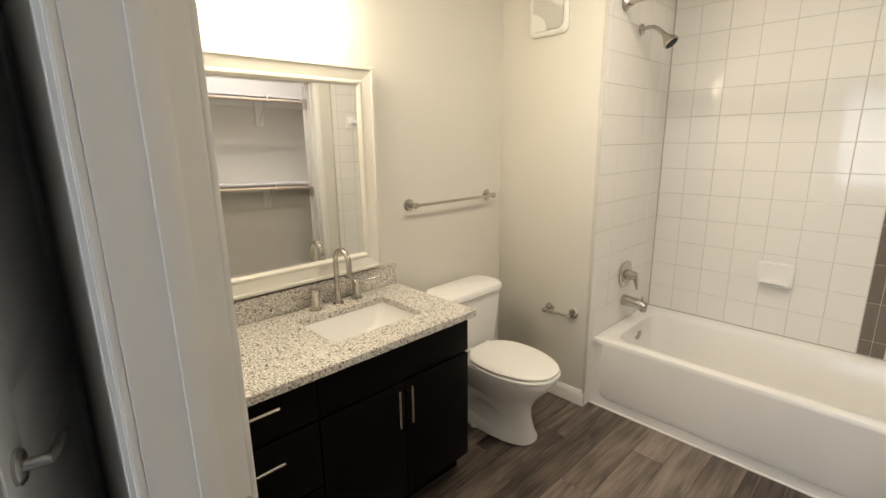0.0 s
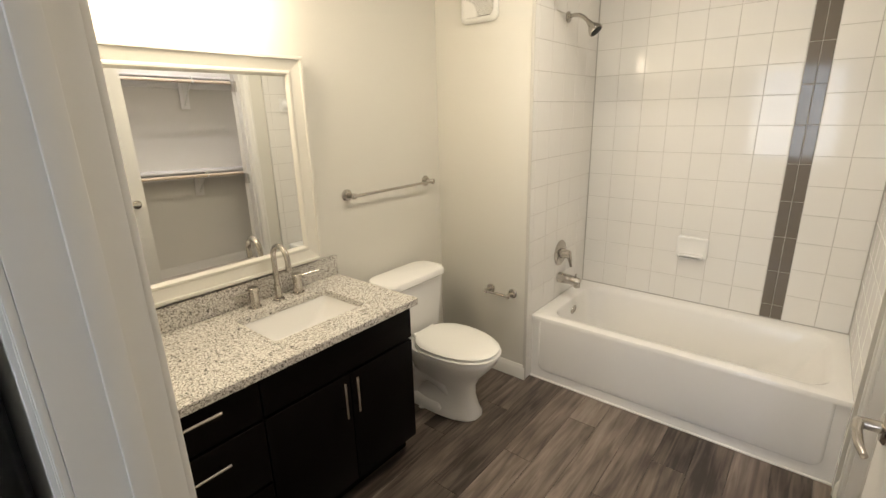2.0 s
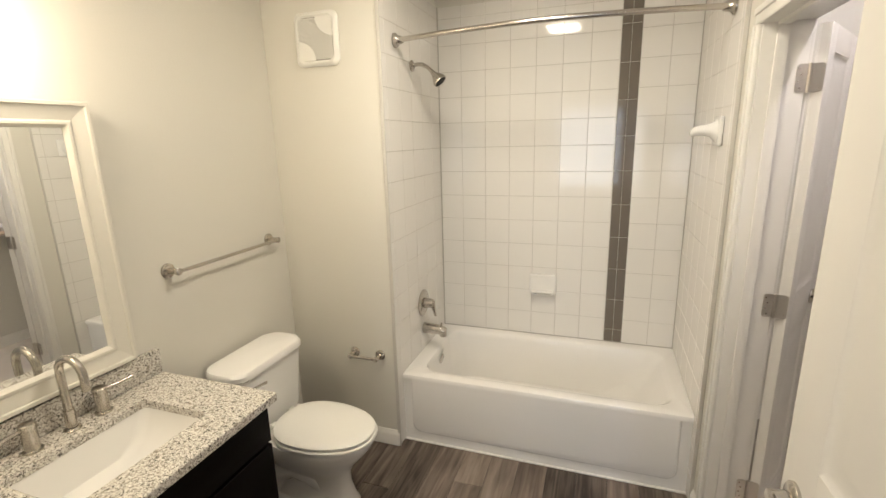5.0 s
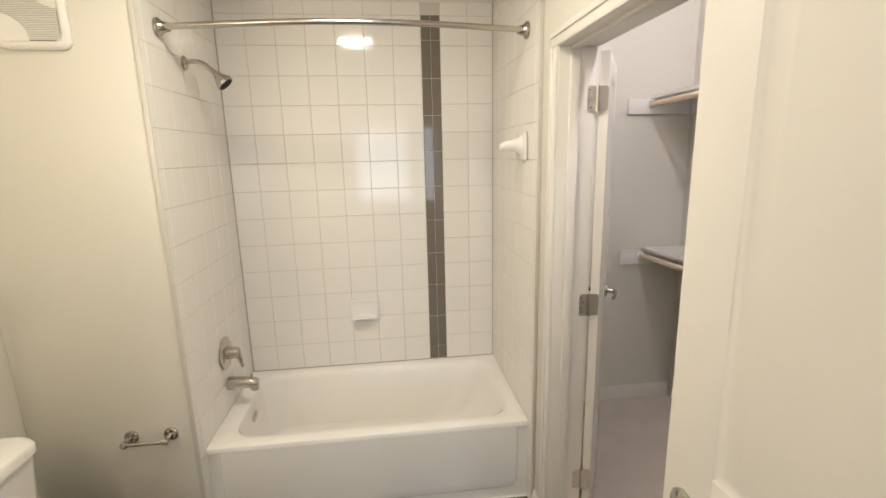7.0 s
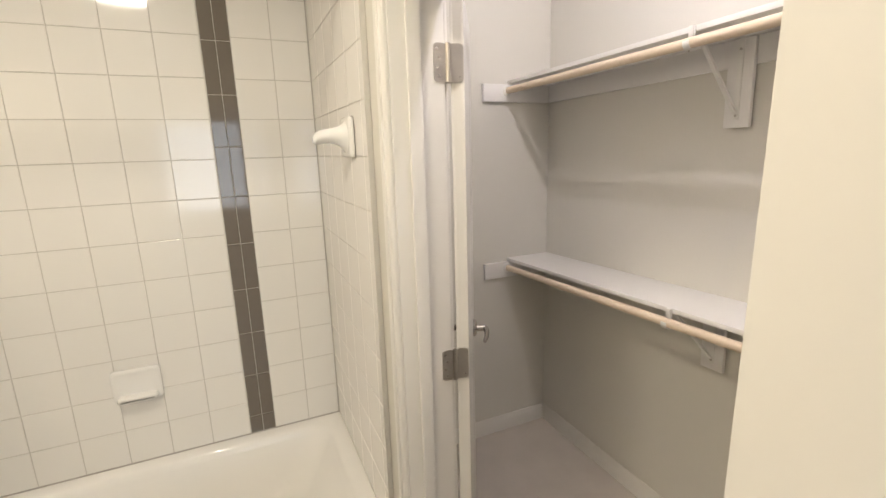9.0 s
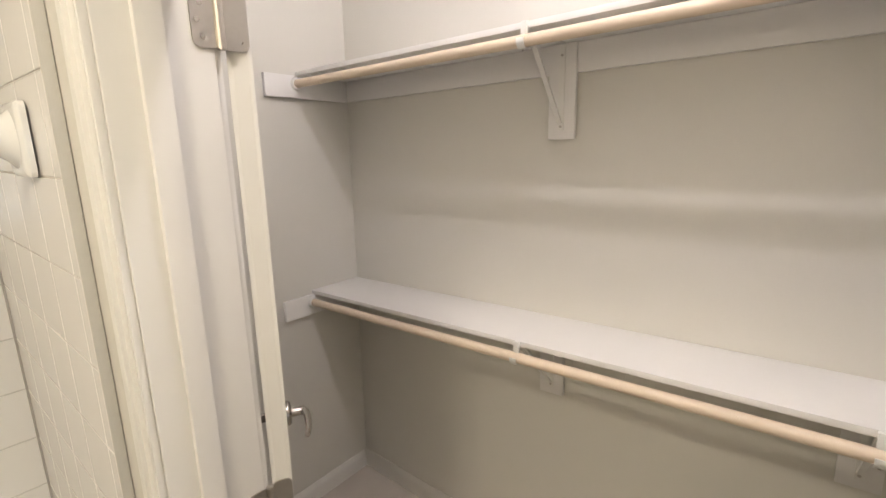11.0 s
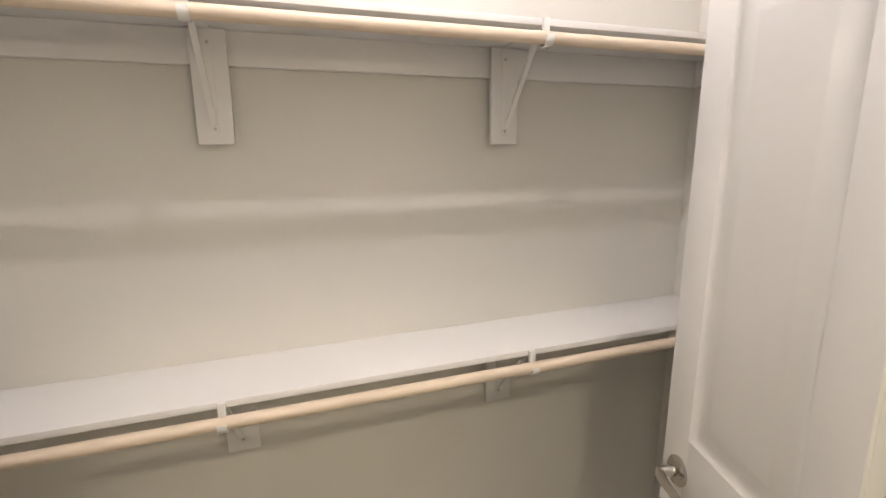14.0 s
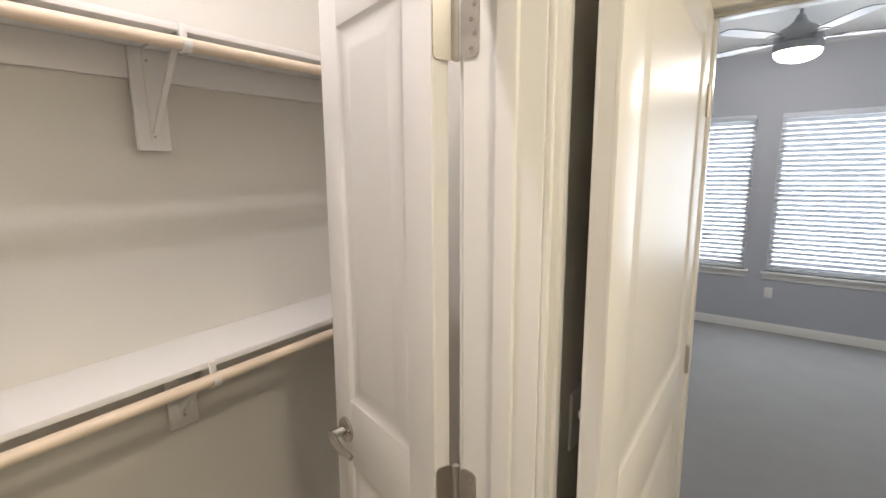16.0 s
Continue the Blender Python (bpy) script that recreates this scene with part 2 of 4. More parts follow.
def tube(points, r, bm=None, seg=18):
    """A round tube along a smooth run of points."""
    pts = [Vector(p) for p in points]
    rings, up = [], Vector((0.13, 0.31, 0.94))
    for i, p in enumerate(pts):
        d = (pts[min(i + 1, len(pts) - 1)] - pts[max(i - 1, 0)]).normalized()
        a = d.cross(up)
        if a.length < 0.1:
            a = d.cross(Vector((1, 0, 0)))
        a.normalize()
        b = d.cross(a)
        up = a.cross(d)
        rr = r[i] if isinstance(r, (list, tuple)) else r
        rings.append([p + a * rr * math.cos(2 * math.pi * k / seg) + b * rr * math.sin(2 * math.pi * k / seg) for k in range(seg)])
    return loft(rings, bm)


def rrect(x0, y0, x1, y1, r, z, n=6):
    out = []
    for cx, cy, a0 in ((x1 - r, y1 - r, 0), (x0 + r, y1 - r, 90), (x0 + r, y0 + r, 180), (x1 - r, y0 + r, 270)):
        for k in range(n + 1):
            a = radians(a0 + 90 * k / n)
            out.append(Vector((cx + r * math.cos(a), cy + r * math.sin(a), z)))
    return out


# ---------------------------------------------------------------- shell of the bathroom
X_W, X_E, Y_N, Y_S = 0.197, 3.128, 1.93, -0.258   # bathroom faces
Y_C0, Y_C1, X_CW, X_CE = -0.402, -1.533, 0.45, 3.165  # closet faces
X_B = 0.06                                        # bedroom side of the west wall
H_BATH, H_BED, H_CLOSET = 2.74, 3.35, 3.05
DOOR_TOP = 2.10
BATH_TOP = 2.16
CL0, CL1 = 1.185, 2.098                           # closet opening
BD0, BD1 = -0.20, 0.765                           # bathroom doorway

structure("wall_north", box(X_B, Y_N, 0, X_E + 0.12, Y_N + 0.12, H_BATH), WALL, "warm beige painted bathroom wall behind the vanity")
structure("wall_wing", box(2.28, 1.28, 0, X_E, Y_N, H_BATH, 0.004), WALL, "beige painted wing wall at the end of the tub")
structure("wall_east", box(X_E, Y_S - 0.0, 0, X_E + 0.12, Y_N, H_BATH), WALL, "beige wall above the tiled tub surround")
bm = box(X_B, Y_C0, 0, CL0 - 0.02, Y_S, H_CLOSET)
box(CL1 + 0.02, Y_C0, 0, X_CE + 0.12, Y_S, H_CLOSET, bm=bm)
box(CL0 - 0.02, Y_C0, DOOR_TOP + 0.02, CL1 + 0.02, Y_S, H_CLOSET, bm=bm)
structure("wall_south", bm, WALL, "beige painted partition with the double closet doorway")
bm = box(X_B, BD1 + 0.02, 0, X_W, Y_N, H_BED)
box(X_B, Y_S, 0, X_W, BD0 - 0.02, H_BED, bm=bm)
box(X_B, BD0 - 0.02, BATH_TOP + 0.02, X_W, BD1 + 0.02, H_BED, bm=bm)
structure("wall_west", bm, WALL, "beige painted wall with the bathroom doorway")
structure("ceiling_bathroom", box(X_B, Y_S, H_BATH, X_E + 0.12, Y_N + 0.12, H_BATH + 0.1), CEIL, "flat white painted bathroom ceiling")

# closet shell
structure("wall_closet_back", box(X_CW - 0.1, Y_C1 - 0.12, 0, X_CE + 0.12, Y_C1, H_CLOSET), WALL, "warm grey painted closet back wall")
structure("wall_closet_east", box(X_CE, Y_C1, 0, X_CE + 0.12, Y_C0, H_CLOSET), WALL, "warm grey painted closet end wall")
structure("wall_closet_west", box(X_CW - 0.1, Y_C1, 0, X_CW, Y_C0, H_CLOSET), WALL, "warm grey painted closet end wall")
structure("ceiling_closet", box(X_CW - 0.1, Y_C1 - 0.12, H_CLOSET, X_CE + 0.12, Y_S, H_CLOSET + 0.1), CEIL, "flat white painted closet ceiling")
structure("floor_closet", box(X_CW, Y_C1, -0.1, X_CE, -0.33, 0.004), CARPET, "beige cut-pile closet carpet")

# bedroom shell
bx0, by0, by1 = -4.06, -2.6, 1.80
structure("floor_bedroom", box(bx0, by0, -0.1, X_B + 0.055, by1, 0.004), GREYCARPET, "grey cut-pile bedroom carpet")
slope = ((bx0 - 0.14, 2.88), (-2.1, H_BED), (X_B + 0.137, H_BED), (X_B + 0.137, H_BED + 0.1), (-2.1, H_BED + 0.1), (bx0 - 0.14, 2.98))
structure("ceiling_bedroom", loft([[Vector((x, y, z)) for x, z in slope] for y in (by0 - 0.12, by1 + 0.12)]), CEIL, "white painted vaulted bedroom ceiling")
structure("wall_bedroom_south", box(bx0, by0 - 0.12, 0, X_B, by0, H_BED), BEDWALL, "grey painted bedroom wall")
structure("wall_bedroom_east", box(X_B - 0.004, by0, 0, X_B + 0.1, Y_S - 0.15, H_BED), BEDWALL, "grey painted bedroom wall")
D2 = (-0.77, 0.04)
bm = box(bx0, by1, 0, D2[0] - 0.02, by1 + 0.12, H_BED)
box(D2[1] + 0.02, by1, 0, X_B, by1 + 0.12, H_BED, bm=bm)
box(D2[0] - 0.02, by1, DOOR_TOP + 0.02, D2[1] + 0.02, by1 + 0.12, H_BED, bm=bm)
structure("wall_bedroom_north", bm, BEDWALL, "grey painted bedroom wall with a doorway")
bm = box(-1.2, by1 + 1.2, 0, 0.5, by1 + 1.3, H_BED)
box(-1.3, by1 + 0.12, 0, -1.2, by1 + 1.3, H_BED, bm=bm)
box(X_B, by1 + 0.25, 0, X_B + 0.1, by1 + 1.2, H_BED, bm=bm)
structure("wall_hall", bm, BEDWALL, "grey painted wall of the dim hall")
structure("floor_hall", box(-1.3, by1, -0.1, X_B + 0.1, by1 + 1.3, 0.003), GREYCARPET, "grey carpet in the dim hall")
structure("ceiling_hall", box(-1.3, by1 + 0.12, H_BED, X_B + 0.2, by1 + 1.3, H_BED + 0.1), CEIL, "white ceiling of the dim hall")

WINDOWS = ((-0.905, -0.335, 0.66, 2.29), (-0.13, 1.15, 0.66, 2.29))
bm = bmesh.new()
ys = [by0 - 0.12]
for y0, y1, z0, z1 in WINDOWS:
    box(bx0 - 0.14, ys[-1], 0, bx0, y0, H_BED, bm=bm)
    box(bx0 - 0.14, y0, 0, bx0, y1, z0, bm=bm)
    box(bx0 - 0.14, y0, z1, bx0, y1, H_BED, bm=bm)
    ys.append(y1)
box(bx0 - 0.14, ys[-1], 0, bx0, by1 + 0.12, H_BED, bm=bm)
structure("wall_bedroom_west", bm, BEDWALL, "grey painted bedroom window wall")
structure("ground", box(-60, -60, -0.6, 60, 60, -0.5), CARPET, "pale open ground outside")
structure("backdrop", box(-9.1, -8, -0.5, -9, 9, 6), OUTSIDE, "bright overexposed daylight outdoors")


# ---------------------------------------------------------------- trim
def casing(name, axis, plane, out, a0, a1, top, label, w=0.065):
    """Stepped door casing round an opening from a0 to a1 along axis, on a wall face at plane, standing out to the side out."""
    th = thing(name, Matrix(), label, "door casing", "", "structure")
    def piece(pname, u0, u1, z0, z1, inner):
        bm = bmesh.new()
        for f0, f1, t in ((0, 1, 0.011), (0.62, 1, 0.018), (0.06, 0.16, 0.013)):
            if inner == "lo":
                s0, s1, v0, v1 = u1 - (u1 - u0) * f0, u1 - (u1 - u0) * f1, z0, z1
            elif inner == "hi":
                s0, s1, v0, v1 = u0 + (u1 - u0) * f0, u0 + (u1 - u0) * f1, z0, z1
            else:
                s0, s1, v0, v1 = u0, u1, z0 + (z1 - z0) * f0, z0 + (z1 - z0) * f1
            p, q = plane, plane + out * t
            if axis == "x":
                box(min(s0, s1), min(p, q), v0, max(s0, s1), max(p, q), v1, 0.003, bm=bm)
            else:
                box(min(p, q), min(s0, s1), v0, max(p, q), max(s0, s1), v1, 0.003, bm=bm)
        part(pname, bm, TRIM, th)
    piece("side_casing", a0 - w, a0 - 0.004, 0.004, top, "lo")
    piece("side_casing", a1 + 0.004, a1 + w, 0.004, top, "hi")
    piece("head_casing", a0 - w, a1 + w, top, top + w, "top")
    return th


def jamb(name, axis, p0, p1, a0, a1, top, stop, label):
    """Lining boards of an opening through a wall from p0 to p1, with a stop strip from stop[0] to stop[1]."""
    th = thing(name, Matrix(), label, "door jamb", "", "structure")
    def bx(pname, u0, u1, q0, q1, z0, z1):
        if axis == "x":
            part(pname, box(u0, q0, z0, u1, q1, z1, 0.002), TRIM, th)
        else:
            part(pname, box(q0, u0, z0, q1, u1, z1, 0.002), TRIM, th)
    bx("side_jamb", a0 - 0.02, a0, p0, p1, 0, top)
    bx("side_jamb", a1, a1 + 0.02, p0, p1, 0, top)
    bx("head_jamb", a0 - 0.02, a1 + 0.02, p0, p1, top, top + 0.02)
    bx("stop", a0, a0 + 0.011, stop[0], stop[1], 0, top - 0.011)
    bx("stop", a1 - 0.011, a1, stop[0], stop[1], 0, top - 0.011)
    bx("stop", a0, a1, stop[0], stop[1], top - 0.011, top)
    return th


casing("trim_closet", "x", Y_S, 1, CL0, CL1, DOOR_TOP, "white stepped casing round the closet doorway", 0.057)
casing("trim_closet_inside", "x", Y_C0, -1, CL0, CL1, DOOR_TOP, "white stepped casing inside the closet")
jamb("jamb_closet", "x", Y_C0, Y_S, CL0, CL1, DOOR_TOP, (-0.335, -0.30), "white painted lining of the closet doorway")
casing("trim_bathroom", "y", X_W, 1, BD0, BD1, BATH_TOP, "white stepped casing round the bathroom doorway")
casing("trim_bathroom_outside", "y", X_B, -1, BD0, BD1, BATH_TOP, "white stepped casing on the bedroom side")
jamb("jamb_bathroom", "y", X_B, X_W, BD0, BD1, BATH_TOP, (0.122, 0.157), "white painted lining of the bathroom doorway")
jamb("jamb_hall", "x", by1, by1 + 0.12, D2[0], D2[1], DOOR_TOP, (by1 + 0.04, by1 + 0.075), "white painted lining of the hall doorway")
casing("trim_hall", "x", by1, -1, D2[0], D2[1] - 0.0, DOOR_TOP, "white stepped casing round the hall doorway", 0.05)


def baseboard(name, p0, p1, normal, label="white moulded baseboard"):
    """A moulded baseboard along a wall's foot."""
    p0, p1, nv = Vector((*p0, 0)), Vector((*p1, 0)), Vector((*normal, 0))
    prof = ((0, 0.004), (0.013, 0.004), (0.013, 0.070), (0.010, 0.080), (0.006, 0.092), (0.004, 0.100), (0, 0.100))
    bm = loft([[p + nv * d + Vector((0, 0, z)) for d, z in prof] for p in (p0, p1)])
    return structure(name, bm, TRIM, label)


baseboard("baseboard_north", (1.40, Y_N), (2.28, Y_N), (0, -1))
baseboard("baseboard_wing", (2.28, Y_N - 0.013), (2.28, 1.268), (-1, 0))
baseboard("baseboard_south", (X_W + 0.012, Y_S), (CL0 - 0.066, Y_S), (0, 1))
baseboard("baseboard_south_end", (CL1 + 0.066, Y_S), (2.275, Y_S), (0, 1))
baseboard("baseboard_closet_back", (X_CW, Y_C1), (X_CE, Y_C1), (0, 1))
baseboard("baseboard_closet_east", (X_CE, Y_C1 + 0.013), (X_CE, Y_C0), (-1, 0))
baseboard("baseboard_closet_west", (X_CW, Y_C1 + 0.013), (X_CW, Y_C0), (1, 0))
baseboard("baseboard_bedroom_west", (bx0, by0), (bx0, by1), (1, 0))
baseboard("baseboard_bedroom_south", (bx0 + 0.013, by0), (X_B - 0.004, by0), (0, 1))
baseboard("baseboard_bedroom_north", (bx0 + 0.013, by1), (D2[0] - 0.07, by1), (0, -1))


# ---------------------------------------------------------------- doors
def door_leaf(name, m, width, height, side, label, inset, hinges, group="", lever_z=1.035, gap=0.004):
    """A moulded two-panel door. Local: the pivot at the origin, the leaf along +x, its thickness towards side * y."""
    th = thing(name, m, label, "door", group, "structure")
    t, s = 0.035, side
    x0, x1, z0, z1 = gap, width, 0.012, height
    yc = lambda d: s * d
    part("core", box(x0, min(yc(0.007), yc(t - 0.007)), z0, x1, max(yc(0.007), yc(t - 0.007)), z1), DOORPAINT, th)
    holes = ((0.20, 0.970), (1.140, z1 - 0.085))
    for lo, hi, sg in ((0.0, 0.0071, -1), (t - 0.0071, t, 1)):
        a, b = sorted((yc(lo), yc(hi)))
        part("stile", box(x0, a, z0, x0 + inset, b, z1, 0.0012), DOORPAINT, th)
        part("stile", box(x1 - inset, a, z0, x1, b, z1, 0.0012), DOORPAINT, th)
        for r0, r1 in ((z0, holes[0][0]), (holes[0][1], holes[1][0]), (holes[1][1], z1)):
            part("rail", box(x0 + inset, a, r0, x1 - inset, b, r1, 0.0012), DOORPAINT, th)
        base = yc(0.0071) if sg < 0 else yc(t - 0.0071)
        sgn = -s if sg < 0 else s
        for h, (pz0, pz1) in enumerate(holes):
            rings = []
            for ins, lift in ((0.0, 0.0068), (0.010, 0.0015), (0.020, 0.0004), (0.034, 0.0008), (0.052, 0.0055), (0.060, 0.0058)):
                a0, a1 = x0 + inset + ins, x1 - inset - ins
                rise = 0.0
                top = [Vector((a0 + (a1 - a0) * k / 10, base + sgn * lift, pz1 - ins - rise * (abs(k - 5) / 5) ** 2)) for k in range(11)]
                rings.append([Vector((a0, base + sgn * lift, pz0 + ins))] + top + [Vector((a1, base + sgn * lift, pz0 + ins))])
            part("panel", loft(rings, cap0=False), DOORPAINT, th)
    # lever handles on both faces
    hx = x1 - 0.062
    for sg, face in ((-1, 0.0), (1, t)):
        d = s * sg
        y = yc(face)
        knob = part("lever_handle", turned((hx, y, lever_z), (0, d, 0), ((0, 0.0), (0, 0.032), (0.006, 0.032), (0.011, 0.027), (0.013, 0.012), (0.040, 0.011), (0.048, 0.009), (0.048, 0.0))), NICKEL, th, "brushed nickel lever handle")
        pts = [(hx + 0.004, y + d * 0.040, lever_z), (hx - 0.012, y + d * 0.047, lever_z), (hx - 0.04, y + d * 0.050, lever_z), (hx - 0.08, y + d * 0.049, lever_z - 0.002), (hx - 0.108, y + d * 0.043, lever_z - 0.006)]
        part("lever", tube(pts, [0.010, 0.010, 0.009, 0.008, 0.0065]), NICKEL, knob)
    part("latch_plate", box(x1 - 0.0005, min(yc(0.005), yc(t - 0.005)), lever_z - 0.028, x1 + 0.0012, max(yc(0.005), yc(t - 0.005)), lever_z + 0.028), STEEL, th)
    # hinges: a knuckle on the pivot, one plate on the leaf's edge
    for hz in hinges:
        hg = part("hinge", rod((0, -s * 0.004, hz - 0.047), (0, -s * 0.004, hz + 0.047), 0.0065, seg=12, bevel=0.0015), STEEL, th, "satin steel butt hinge")
        part("hinge_plate", loft([[Vector((x0 - 0.001 - e - (0.75 * (x0 - 0.003) * max(0.0, 1 - p.x / 0.010) if p.x < 0.010 else 0.0), s * (p.x), p.y + hz)) for p in rrect(-0.004, -0.046, 0.033, 0.046, 0.010, 0, 4)] for e in (0, 0.0022)]), STEEL, hg)
        for sx, sz in ((0.022, -0.032), (0.016, -0.011), (0.022, 0.011), (0.016, 0.032)):
            part("screw", rod((x0 - 0.003, s * sx, hz + sz), (x0 - 0.0042, s * sx, hz + sz), 0.0036, seg=10), NICKEL, hg)
    return th


def jamb_plate(name, m, hinges, label):
    """The hinge leaves let into a jamb. Local: on the plane x = 0, standing out to +x, along y."""
    for hz in hinges:
        th = thing(name, m @ pose(0, 0, hz), label, "hinge", "hinge plates", "")
        part("plate", loft([[Vector((e, p.x, p.y)) for p in rrect(0.002, -0.046, 0.036, 0.046, 0.010, 0, 4)] for e in (0.0, 0.0024)]), STEEL, th)
        for sy, sz in ((0.022, -0.032), (0.028, -0.011), (0.022, 0.011), (0.028, 0.032)):
            part("screw", rod((0.0022, sy, sz), (0.0034, sy, sz), 0.0036, seg=10), NICKEL, th)


HZ = (0.27, 1.09, 1.90)
HC = (0.28, 1.10, 1.915)
door_leaf("door_1", pose(2.092, -0.414, 0, 0, 0, -30), 0.448, 2.085, -1, "white moulded closet door swung wide open into the closet", 0.085, HC, "closet double doors", 1.055, 0.014)
door_leaf("door_2", pose(1.191, -0.418, 0, 0, 0, -105), 0.446, 2.085, 1, "white moulded closet door standing open into the closet", 0.085, HC, "closet double doors", 1.055, 0.014)
jamb_plate("jamb_hinge_plate", pose(2.098, -0.408, 0, 0, 0, 180) @ Matrix.Diagonal((1, -1, 1, 1)), HC, "satin steel hinge plate on the closet jamb")
jamb_plate("jamb_hinge_plate", pose(1.185, -0.408, 0, 0, 0, 0), HC, "satin steel hinge plate on the closet jamb")
door_leaf("door_3", pose(0.222, -0.192, 0, 0, 0, 2.0), 0.938, 2.148, -1, "white glossy moulded bathroom door standing open", 0.125, HZ)
door_leaf("door_4", pose(0.035, by1 - 0.03, 0, 0, 0, -102), 0.78, 2.085, 1, "white moulded hall door ajar in shade", 0.12, HZ)

strike = thing("strike_plate", pose(0.177, BD1, 0.965), "satin steel strike plate on the white door jamb", "strike plate")
bm = loft([[Vector((p.x, -e, p.y)) for p in rrect(-0.016, -0.029, 0.020, 0.029, 0.006, 0, 3)] for e in (0.0, 0.002)])
box(0.016, -0.002, -0.016, 0.0215, 0.012, 0.016, 0.001, bm=bm)
part("plate", bm, STEEL, strike)
# no hole is cut: a near-black block paints the shade inside it
part("latch_hole_shade", box(-0.008, -0.0026, -0.014, 0.007, -0.0018, 0.014), DARK, strike)
for sz in (-0.022, 0.022):
    part("screw", rod((0, -0.0018, sz), (0, -0.0032, sz), 0.0034, seg=10), NICKEL, strike)

# ---------------------------------------------------------------- bathtub
TX0, TX1, TY0, TY1, TZ = 2.348, 3.116, -0.246, 1.268, 0.430
tub = thing("bathtub", Matrix(), "glossy white alcove bathtub against the tiled walls", "bathtub")
rings = [rrect(TX0 + 0.012, TY0, TX1, TY1, 0.004, 0.004), rrect(TX0 + 0.012, TY0, TX1, TY1, 0.004, 0.395), rrect(TX0, TY0, TX1, TY1, 0.004, 0.400),
         rrect(TX0, TY0, TX1, TY1, 0.004, TZ - 0.018), rrect(TX0 + 0.005, TY0, TX1, TY1, 0.006, TZ - 0.006), rrect(TX0 + 0.018, TY0 + 0.002, TX1 - 0.002, TY1 - 0.002, 0.01, TZ),
         rrect(TX0 + 0.070, TY0 + 0.060, TX1 - 0.050, TY1 - 0.075, 0.11, TZ - 0.002), rrect(TX0 + 0.084, TY0 + 0.075, TX1 - 0.062, TY1 - 0.088, 0.11, TZ - 0.012),
         rrect(TX0 + 0.092, TY0 + 0.095, TX1 - 0.070, TY1 - 0.094, 0.11, TZ - 0.04), rrect(TX0 + 0.115, TY0 + 0.20, TX1 - 0.095, TY1 - 0.120, 0.12, 0.20),
         rrect(TX0 + 0.150, TY0 + 0.30, TX1 - 0.130, TY1 - 0.150, 0.12, 0.115), rrect(TX0 + 0.20, TY0 + 0.36, TX1 - 0.18, TY1 - 0.20, 0.10, 0.095), rrect(TX0 + 0.30, TY0 + 0.55, TX1 - 0.28, TY1 - 0.35, 0.05, 0.090)]
part("tub_shell", loft(rings), TUBWHITE, tub)
ap = [[Vector((TX0 + dx, p.x, p.y)) for p in rrect(TY0 + 0.05 + i, 0.060 + i, TY1 - 0.05 - i, 0.44 + i, 0.05, 0, 5)] for dx, i in ((0.013, 0.0), (0.006, 0.003), (0.001, 0.012))]
ap = [[Vector((p.x, p.y, min(p.z, 0.402))) for p in r] for r in ap]
part("apron_panel", loft(ap, cap0=False), TUBWHITE, tub)
part("overflow_plate", turned((2.74, TY1 - 0.100, 0.345), (0, -1, -0.25), ((0, 0), (0, 0.036), (0.006, 0.035), (0.010, 0.028), (0.011, 0.0))), NICKEL, tub, "brushed nickel round overflow plate")
part("drain", turned((2.74, TY1 - 0.36, 0.092), (0, 0, 1), ((0, 0), (0, 0.032), (0.004, 0.030), (0.006, 0.018), (0.006, 0))), NICKEL, tub, "brushed nickel drain")
structure("trim_caulk", tube([(TX0 + 0.004, TY0, 0.004), (TX0 + 0.004, 0.5, 0.004), (TX0 + 0.004, TY1, 0.004)], 0.006, seg=8), CAULK, "white caulk line along the tub foot")


# ---------------------------------------------------------------- fittings of the tub
def flange(p, axis, r=0.03, bm=None):
    return turned(p, axis, ((0, 0), (0, r), (0.005, r), (0.009, r * 0.85), (0.011, r * 0.55), (0.016, r * 0.45), (0.016, 0)), bm)


NF = 1.262  # tiled north face
shower = thing("wall_shower", pose(2.655, NF, 2.145), "brushed nickel shower head on a bent arm", "shower head")
part("flange", flange((0, 0, 0), (0, -1, 0), 0.030), NICKEL, shower)
part("arm", tube([(0, 0, 0), (0, -0.035, 0.006), (0, -0.065, 0.003), (0, -0.09, -0.010), (0, -0.115, -0.033), (0, -0.128, -0.046)], 0.0105), NICKEL, shower)
part("head", turned((0, -0.120, -0.038), (0, -0.66, -0.75), ((0, 0), (0, 0.013), (0.018, 0.015), (0.03, 0.022), (0.055, 0.037), (0.068, 0.040), (0.074, 0.038), (0.074, 0.0))), NICKEL, shower)
part("nozzle_face", turned((0, -0.1688, -0.0935), (0, -0.66, -0.75), ((0, 0), (0, 0.033), (0.0025, 0.031), (0.003, 0))), DARK, shower)

valve = thing("shower_valve", pose(2.70, NF, 0.742), "brushed nickel shower valve with a lever", "valve")
part("escutcheon", turned((0, 0, 0), (0, -1, 0), ((0, 0), (0, 0.085), (0.004, 0.085), (0.010, 0.074), (0.014, 0.045), (0.016, 0)), seg=40), NICKEL, valve)
part("hub", turned((0, -0.012, 0), (0, -1, 0), ((0, 0), (0, 0.034), (0.03, 0.030), (0.055, 0.026), (0.060, 0.020), (0.060, 0))), NICKEL, valve)
part("lever", tube([(0, -0.058, 0.012), (0.002, -0.066, -0.02), (0.004, -0.072, -0.055), (0.005, -0.078, -0.085)], [0.016, 0.015, 0.011, 0.008]), NICKEL, valve)
spout = thing("tub_spout", pose(2.70, NF, 0.572), "brushed nickel tub spout with diverter", "tub spout")
